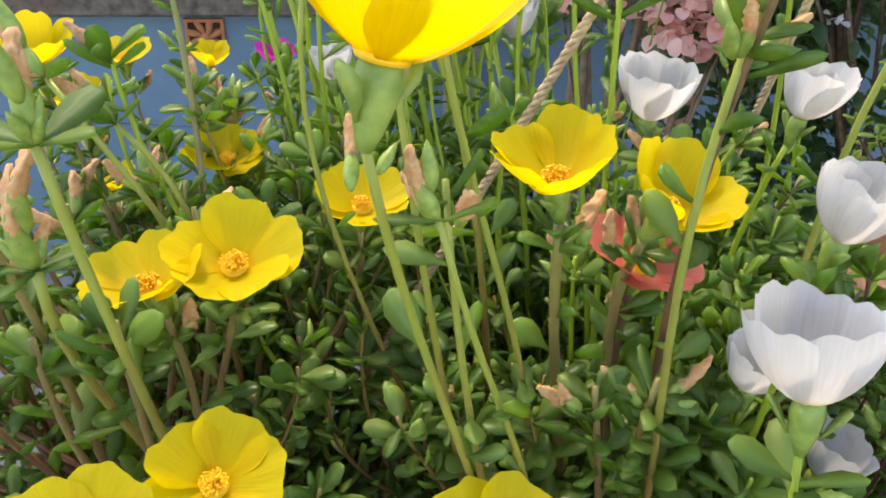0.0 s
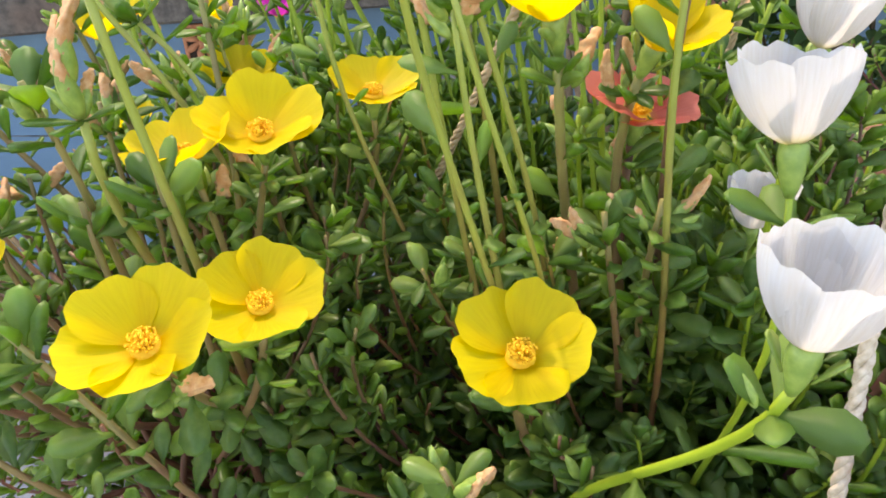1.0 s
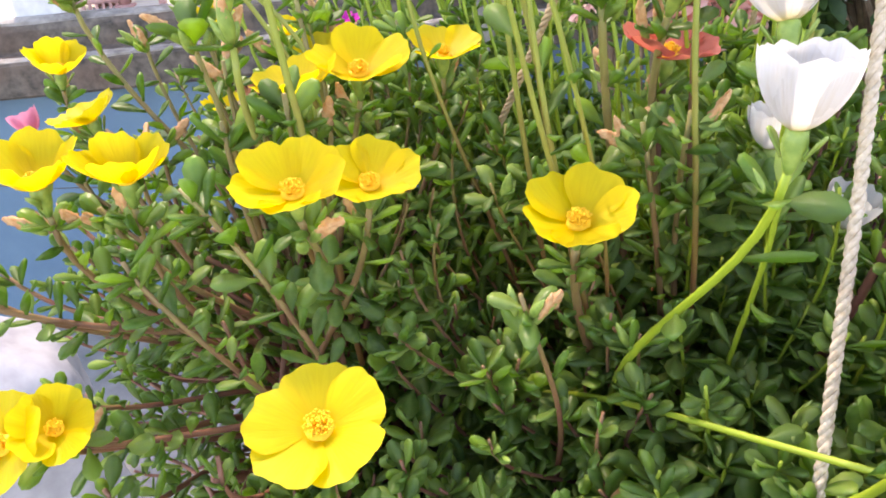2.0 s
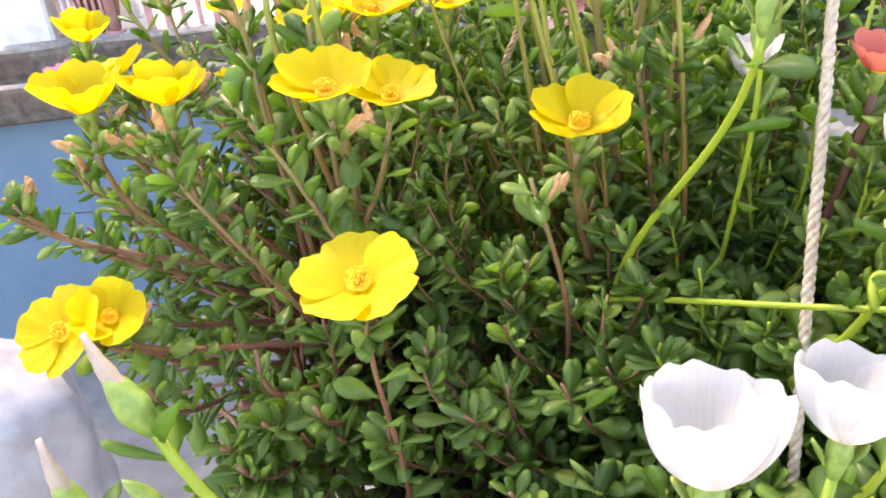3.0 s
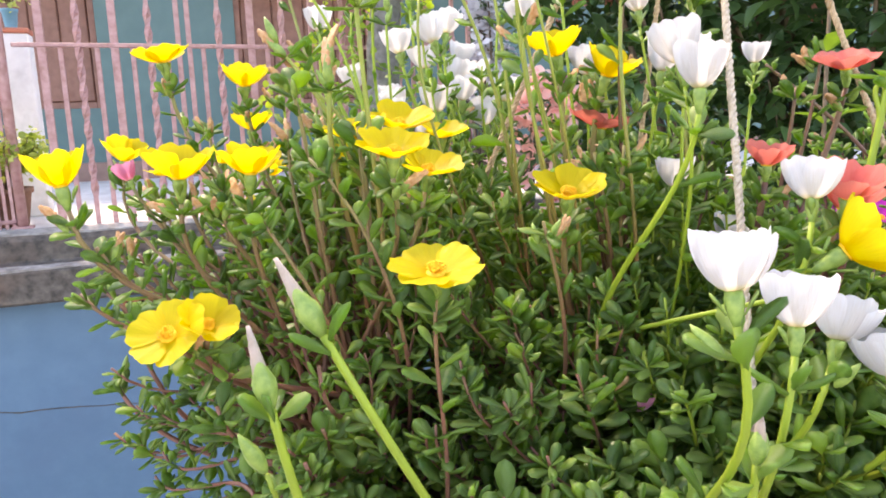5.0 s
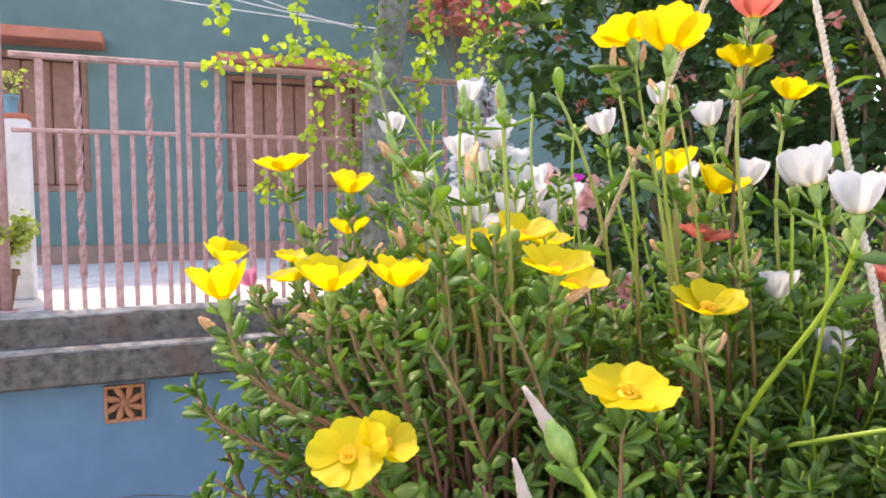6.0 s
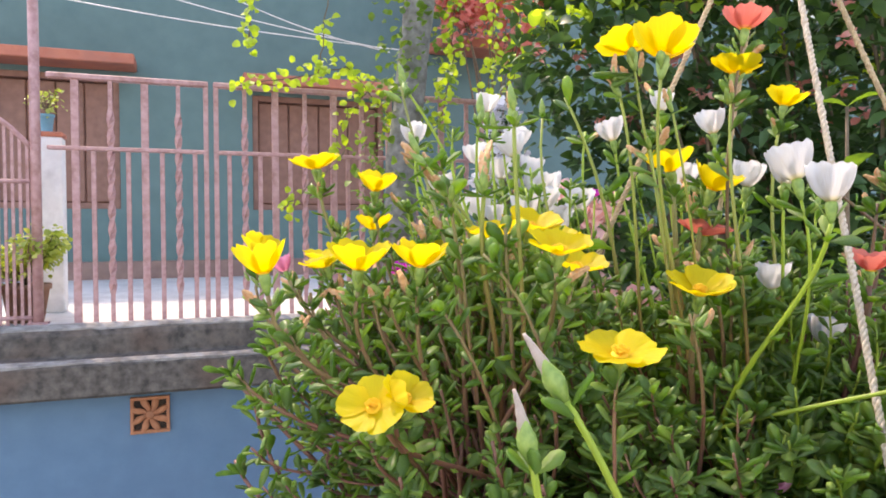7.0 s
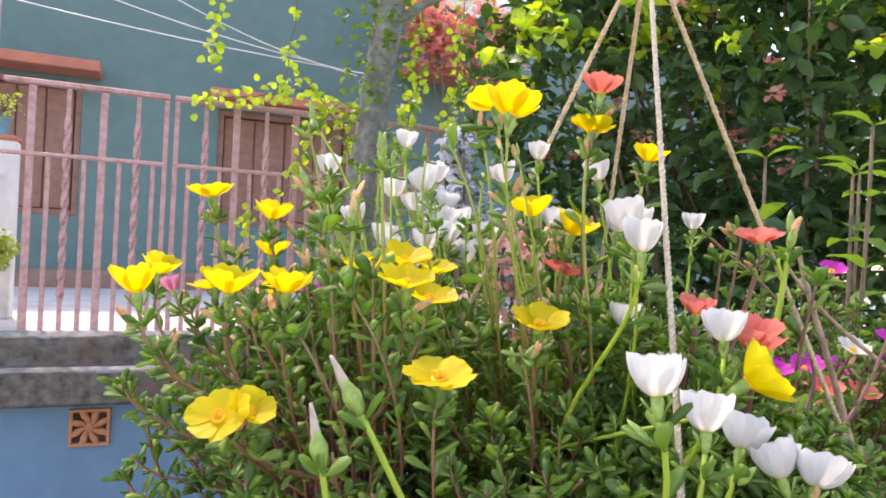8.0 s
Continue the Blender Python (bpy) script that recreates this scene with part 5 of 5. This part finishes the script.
F.bloom("white", 0.005, 0.083, 1.247, (-0.1, -0.1), "cup", 0.8, dead=0, whorl=3)
for k in range(8):
    F.shoot(F.r.uniform(-0.06, 0.08), F.r.uniform(0.1, 0.24), F.r.uniform(1.24, 1.35), (F.r.uniform(-0.2, 0.2), 0), gap=0.02, buds=2, dead=k % 2, size=0.011, whorl=4)

G = Plant("white portulaca with large cups leaning out of the pot", 107, STEM_GREEN, 0.0135)
G.bloom("white", 0.128, -0.230, 1.203, (-0.05, 0.26), "flare", 0.87, gap=0.022, dead=0, base=(0.13, -0.165, 1.04), buds=1, whorl=4, thick=0.75)
G.bloom("white", 0.158, -0.197, 1.184, (0.1, 0.26), "flare", 0.87, gap=0.022, dead=0, base=(0.15, -0.165, 1.04), buds=1, whorl=4, thick=0.75)
G.bloom("white", 0.184, -0.170, 1.171, (0.3, 0.26), "flare", 0.87, gap=0.02, dead=0, buds=1, whorl=4, thick=0.75)
G.bloom("white", 0.194, -0.178, 1.162, (-0.3, 0.26), "flare", 0.87, gap=0.02, dead=2, buds=1, whorl=4, thick=0.75)
G.bloom("white", 0.212, -0.178, 1.159, (0.35, 0.26), "flare", 0.87, gap=0.02, dead=0, buds=1, whorl=4, thick=0.75)
G.bloom("white", 0.186, -0.137, 1.213, (0.05, 0.26), "flare", 0.87, gap=0.02, dead=0, buds=1, whorl=4, thick=0.75)


def big_bud(route, size, whorl):
    """A stout stem through the given places, ending in a long bud with furled, faded petals."""
    pts = bezier(*[Vector(p) for p in route], 14)
    G.stalk(pts, 0.0015, 0.0012, 0.05, 0.3, 0.8, 0.0125, whorl)
    ax = (pts[-1] - pts[-3]).normalized()
    bud = part("bud", BIGBUD_ME, G.ob, frame_to(ax, pts[-1] + ax * 0.004 * size, 0.5, size), "large yellow-green bud")
    part("petal_tip", BUDTIP_ME, bud, None, "furled faded petals with a brown point")


def ribbed_bud():
    """An egg-shaped bud of two overlapping sepals, faintly ribbed."""
    g = Geo()
    prof = [(0.0012, -0.006), (0.002, -0.0045), (0.0031, -0.0018), (0.0036, 0.0008), (0.0034, 0.003), (0.0028, 0.0052), (0.0023, 0.0068), (0.002, 0.0074)]
    k = 18
    for r, z in prof:
        for j in range(k):
            a = 2 * math.pi * j / k
            q = r * (1 + 0.05 * math.sin(6 * a) + 0.08 * abs(math.sin(a)))
            g.v.append((q * math.cos(a), 0.88 * q * math.sin(a), z + 0.0012 * math.cos(2 * a) * (z > 0.004)))
    g.f = [(i * k + j, i * k + (j + 1) % k, i * k + k + (j + 1) % k, i * k + k + j) for i in range(len(prof) - 1) for j in range(k)] + [tuple(range(k - 1, -1, -1))]
    return g.mesh("bud", CALYX)


BIGBUD_ME = ribbed_bud()
tip = Geo()
for i in range(13):
    f = i / 12
    for j in range(10):
        a = 2 * math.pi * j / 10 + f * 2.5
        q = (0.0027 - 0.0021 * f ** 0.9) * (1 + 0.16 * math.sin(3 * a) + 0.2 * noise.noise((math.cos(a), math.sin(a), f * 5)))
        tip.v.append((q * math.cos(a) - 0.0022 * f * f, q * math.sin(a), 0.003 + 0.0155 * f))
tip.f = [(i * 10 + j, i * 10 + (j + 1) % 10, i * 10 + 10 + (j + 1) % 10, i * 10 + 10 + j) for i in range(12) for j in range(10)] + [tuple(range(120, 130))]
BUDTIP_ME = tip.mesh("petal_tip", BUDTIP)
big_bud([(0.092, -0.165, 1.04), (0.07, -0.205, 1.09), (0.044, -0.226, 1.156), (0.0259, -0.2186, 1.1834)], 1.0, 3)
big_bud([(0.05, -0.15, 1.04), (0.024, -0.215, 1.08), (0.0215, -0.235, 1.143), (0.0152, -0.2311, 1.168)], 0.9, 4)
big_bud([(0.14, -0.165, 1.04), (0.142, -0.2, 1.08), (0.144, -0.21, 1.12), (0.144, -0.211, 1.143)], 0.75, 4)

side = bezier(Vector((0.03, -0.15, 1.05)), Vector((0.012, -0.19, 1.08)), Vector((0.004, -0.193, 1.11)), Vector((-0.0005, -0.194, 1.128)), 10)
G.stalk(side, 0.0011, 0.0009, 0.03, 0.4, 0.9, 0.0105, 3)
part("bud", BUD_ME, G.ob, frame_to((-0.4, -0.25, 0.9), (-0.003, -0.1955, 1.134), 0, 1.15), "green flower bud")

for bx, by, bz, mat in ((0.134, -0.113, 1.118, PINKBUD), (0.122, -0.117, 1.127, WITHER)):
    G.shoot(bx, by, bz - 0.006, (0.1, -0.2), gap=0.012, size=0.012, whorl=3)
    part("bud", Geo().lathe([(0.0009, -0.005), (0.0022, -0.003), (0.0029, 0.0), (0.0027, 0.003), (0.0016, 0.006), (0.0004, 0.0075)], 8).mesh("small_bud", mat), G.ob, frame_to((0.5, -0.3, 0.6), (bx, by, bz), 0, 1.0), "small closed bud")

K = Plant("yellow portulaca with one flower on a long arching stem", 108, STEM_GREEN, 0.015)
arch = bezier(Vector((0.095, -0.07, 1.122)), Vector((0.12, -0.088, 1.142)), Vector((0.15, -0.12, 1.157)), Vector((0.187, -0.149, 1.176)), 16)
K.stalk(bezier(Vector((0.1, -0.06, 1.04)), Vector((0.092, -0.07, 1.08)), Vector((0.085, -0.08, 1.115)), arch[0], 8), 0.0013, 0.0013, 0.006, 0.1, 1.0, 0.011, 4)
K.stalk(arch, 0.0012, 0.0009, 0.03, 0.15, 0.95, 0.011, 3)
K.bloom("yellow", 0.196, -0.148, 1.190, (1.25, -0.35), "bowl", 1.2, base=arch[-2], gap=0.018, dead=0, buds=0, lo=0.5, thick=0.6, whorl=4)

M = Plant("coral red portulaca scattered among the others", 109, STEM_PURPLE)
M.bloom("red", 0.142, -0.043, 1.346, (0.15, 0), "bowl", 0.95, thick=0.6, base=(0.15, -0.02, 1.07), gap=0.025, lo=0.2)
M.bloom("red", 0.131, -0.007, 1.234, (0.1, -0.1), "half", 1.1)
M.bloom("red", 0.258, -0.004, 1.261, (-0.1, -0.1), "half", 1.05, gap=0.016)
M.bloom("red", 0.206, -0.124, 1.207, (0, -0.2), "bowl", 1.05)
M.bloom("red", 0.214, -0.105, 1.2, (0.2, -0.1), "bowl", 1.0)
M.bloom("red", 0.197, -0.066, 1.216, (0, -0.1), "bowl", 0.82)
M.shoot(0.26, 0.03, 1.27, (0.1, 0), dead=2, buds=2, gap=0.014)
M.shoot(0.235, 0.0, 1.25, (0.0, 0), dead=1, buds=2, gap=0.014)
M.shoot(0.27, -0.06, 1.24, (0.3, 0), dead=1, buds=1, gap=0.014)

for route, r0 in ((((0.3, 0.12, 1.06), (0.44, 0.16, 1.15), (0.36, 0.158, 1.206), (0.275, 0.154, 1.272)), 0.0022), (((0.26, 0.06, 1.06), (0.42, 0.1, 1.1), (0.4, 0.12, 1.2), (0.46, 0.13, 1.24)), 0.0018)):
    M.stalk(bezier(*[Vector(p) for p in route], 20), r0, 0.0012, 0.012, 0.3, 0.95, 0.012, 5)
tall = bezier(Vector((0.22, -0.06, 1.05)), Vector((0.235, -0.055, 1.13)), Vector((0.252, -0.047, 1.2)), Vector((0.257, -0.047, 1.252)), 16)
G.stalk(tall, 0.002, 0.0017, 0.03, 0.3, 0.85, 0.014, 4)
G.spire(tall[-1], (0.1, 0), 1, 1, 1.15, 0.016, 4, tall[-3], 0.8)

# leafy shoots that fill the pot, shared out among the plants by where they root
fill = random.Random(77)
plants = (A, B, C, D, E, F, G, M)
roots = {A: (-0.02, 0.04), B: (0.0, -0.08), C: (0.08, -0.09), D: (0.1, -0.02), E: (0.17, -0.03), F: (0.04, 0.15), G: (0.17, -0.15), M: (0.25, 0.0)}


def fill_shoot(px, py, pz, spread, **kw):
    own = min(plants, key=lambda p: (roots[p][0] - px) ** 2 + (roots[p][1] - py) ** 2)
    out = Vector((px - CX, py - CY)) * spread
    own.shoot(px, py, pz, (out.x + fill.gauss(0, 0.22), out.y + fill.gauss(0, 0.22)), size=own.leaf * fill.uniform(0.68, 1.08), buds=1 if fill.random() < 0.12 else 0, **kw)


count = 0
while count < 640:
    px, py = fill.uniform(-0.13, 0.38), fill.uniform(-0.2, 0.22)
    q = ((px - 0.14) / 0.26) ** 2 + (py / 0.22) ** 2
    if q > 1:
        continue
    top = 1.085 + 0.13 * math.sqrt(1 - q) ** 0.7
    pz = top - fill.uniform(0.0, 0.03)
    if py < -0.06:
        pz -= 0.5 * (-0.06 - py)
    if 0.06 < px < 0.2 and py < -0.05:
        pz = min(pz, 1.14 + fill.uniform(-0.045, 0.025))
    if px < 0.02:
        pz = max(pz, 1.10 + 0.5 * max(0, -px)) + fill.uniform(0, 0.035)
    if py > 0.02:
        pz += fill.uniform(0.0, 0.03)
    if 0.06 < px < 0.15 and py > 0.0:
        pz = min(pz, 1.16 + fill.uniform(-0.02, 0.01))
    if px > 0.22:
        pz = min(pz, 1.185 - 0.6 * (px - 0.22) + fill.uniform(-0.02, 0.01))
    bare = px < 0.03 and py < 0.0
    if (bare and count % 3) or (px > 0.25 and count % 2):
        count += 1
        continue
    fill_shoot(px, py, pz, 1.2, gap=0.0038, lo=0.55 if bare else 0.08, thick=0.9 if bare else 0.62)
    count += 1
for k in range(230):      # low leafy shoots between the stems
    px, py = fill.uniform(0.0, 0.27), fill.uniform(-0.14, 0.03)
    fill_shoot(px, py, fill.uniform(1.08, 1.165) - 0.25 * max(0.0, -0.09 - py), 1.0, gap=0.0036, lo=0.15, thick=0.6, whorl=5)
for k in range(170):      # short shoots with rosettes over the front of the pot
    px = fill.uniform(-0.03, 0.34)
    f = fill.random()
    py = -0.115 - 0.085 * math.sqrt(max(0.0, 1 - ((px - 0.16) / 0.21) ** 2)) * fill.uniform(0.7, 1.0)
    fill_shoot(px, py, 1.0 + 0.12 * f, 3.0, gap=0.0038, lo=0.2, whorl=5, thick=0.65)
for k in range(44):       # shoots that hang over the rim beside the yellow flowers
    px = fill.uniform(-0.125, -0.015)
    py = fill.uniform(-0.115 - 0.5 * min(0.0, px + 0.05), 0.08)
    fill_shoot(px, py, 1.02 + 0.12 * fill.random() + 0.35 * max(0, -px - 0.07), 1.8, gap=0.0042, lo=0.15, thick=0.75)
for k in range(20):       # pale rosettes at the front of the pot
    px, py = fill.uniform(0.085, 0.25), fill.uniform(-0.185, -0.14)
    G.shoot(px, py, fill.uniform(1.085, 1.125), (fill.gauss(0, 0.25), -0.3 + fill.gauss(0, 0.2)), gap=0.0075, size=0.0142 * fill.uniform(0.85, 1.1), lo=0.35, thick=0.7, whorl=7)
for k in range(26):       # leafy tips at the outer edge
    px, py = fill.uniform(-0.135, -0.085), fill.uniform(-0.06, 0.06)
    fill_shoot(px, py, fill.uniform(1.06, 1.16), 1.2, gap=0.004, lo=0.3, thick=0.75, whorl=5)
for k in range(56):       # slender upright shoots with buds behind the yellow flowers
    px, py = fill.uniform(-0.06, 0.2), fill.uniform(-0.01, 0.2)
    if px > 0.0 and k % 2:
        continue
    own = D if k % 2 else F
    own.shoot(px, py, fill.uniform(1.19, 1.28), (fill.gauss(0, 0.2), fill.gauss(0, 0.15)), base=(0.06 + px * 0.6, py * 0.75, 1.04), gap=0.011, lo=0.15, thick=0.8, size=0.012 * fill.uniform(0.8, 1.2), buds=fill.randrange(3), dead=fill.randrange(2), whorl=5)
limb = bezier(Vector((0.014, -0.04, 1.045)), Vector((0.002, -0.05, 1.058)), Vector((-0.016, -0.08, 1.066)), Vector((-0.036, -0.1, 1.084)), 10)
part("branch", Geo().tube(limb, [0.0038 - 0.00016 * i for i in range(11)], 8).mesh("branch", STEM), B.ob, None, "thick red-brown branch lying over the rim")

for p in (A, B, C, D, E, F, G, K, M):
    p.close()

def far_bloom():
    """One magenta flower on a thin stem that stands out of the salmon shrub."""
    at = Vector((0.025, -0.134, 1.925))
    part("stem", Geo().tube(bezier(Vector((0, 0, 1.2)), Vector((0, 0, 1.5)), at - Vector((0, 0, 0.2)), at, 8), 0.002, 6).mesh("stem", STEM_GREEN), SALMON)
    head = part("flower", CALYX_ME, SALMON, frame_to((0, -0.3, 1), at, 0.4, 1.25), kind_label("pink"))
    for k in range(5):
        part("petal", PETALS["pink", "bowl"][k], head, Matrix.Rotation(k * 1.2566, 4, "Z"))


far_bloom()

# a second pot of flowers further back
CX, CY = 0.56, 0.5
N = Plant("magenta and coral portulaca with purple stems in the pot behind", 120, STEM_PURPLE)
tagged(N.ob, "", "", "portulacas in the far pot")
for k in range(95):
    a, q = N.r.uniform(0, 6.28), math.sqrt(N.r.random()) * 0.2
    N.shoot(0.56 + q * math.cos(a), 0.5 + q * math.sin(a), 1.14 + N.r.uniform(-0.04, 0.1) - q * 0.3, (math.cos(a) * q * 2, math.sin(a) * q * 2), base=(0.56 + q * 0.5 * math.cos(a), 0.5 + q * 0.5 * math.sin(a), 0.96), gap=0.009, size=0.017, buds=k % 3, dead=1 if k % 4 == 0 else 0)
for k, (fx, fy, fz, kind) in enumerate(((0.574, 0.5, 1.243, "pink"), (0.512, 0.516, 1.104, "pink"), (0.55, 0.42, 1.12, "pink"), (0.54, 0.36, 1.10, "red"), (0.66, 0.5, 1.2, "white"), (0.62, 0.42, 1.13, "pink"), (0.7, 0.46, 1.15, "red"), (0.385, 0.24, 1.14, "pink"), (0.413, 0.24, 1.144, "pink"), (0.434, 0.24, 1.124, "red"), (0.46, 0.24, 1.165, "white"), (0.6, 0.4, 1.16, "pink"), (0.48, 0.37, 1.126, "pink"), (0.495, 0.35, 1.105, "red"))):
    N.bloom(kind, fx, fy, fz, (N.r.uniform(-0.2, 0.2), -0.5), "half", 1.25 if fy > 0.3 else 1.0, base=(0.56, 0.5, 0.96))
for route, girth in ((((0.431, 0.15, 1.0), (0.41, 0.15, 1.12), (0.375, 0.15, 1.19), (0.357, 0.15, 1.262)), 0.0031), (((0.5, 0.2, 1.13), (0.45, 0.2, 1.17), (0.4, 0.2, 1.2), (0.371, 0.2, 1.248)), 0.0022)):
    part("dry_stem", Geo().tube(bezier(*[Vector(p) for p in route], 14), [girth * (1.1 - 0.03 * i) + 0.0003 * math.sin(i * 2.3) for i in range(15)], 8).mesh("dry_stem", DRY), N.ob, None, "bare tan-brown dry stem")
N.close()


def far_pot():
    base = thing("flower_pot", "clay flower pot on a cement stand behind the hanging pot", "flower pot", "", pose(0.56, 0.5, GROUND_Z))
    part("bowl", Geo().lathe([(0.1, 1.38), (0.11, 1.38), (0.16, 1.57), (0.175, 1.575), (0.175, 1.6), (0.155, 1.6), (0.15, 1.575), (0.002, 1.575)], 28).mesh("far_bowl", BROWNPOT), base)
    part("stand", Geo().box(-0.12, 0.12, -0.12, 0.12, 0, 1.38, None, 0.01).mesh("stand", WHITEWASH, False), base)


far_pot()
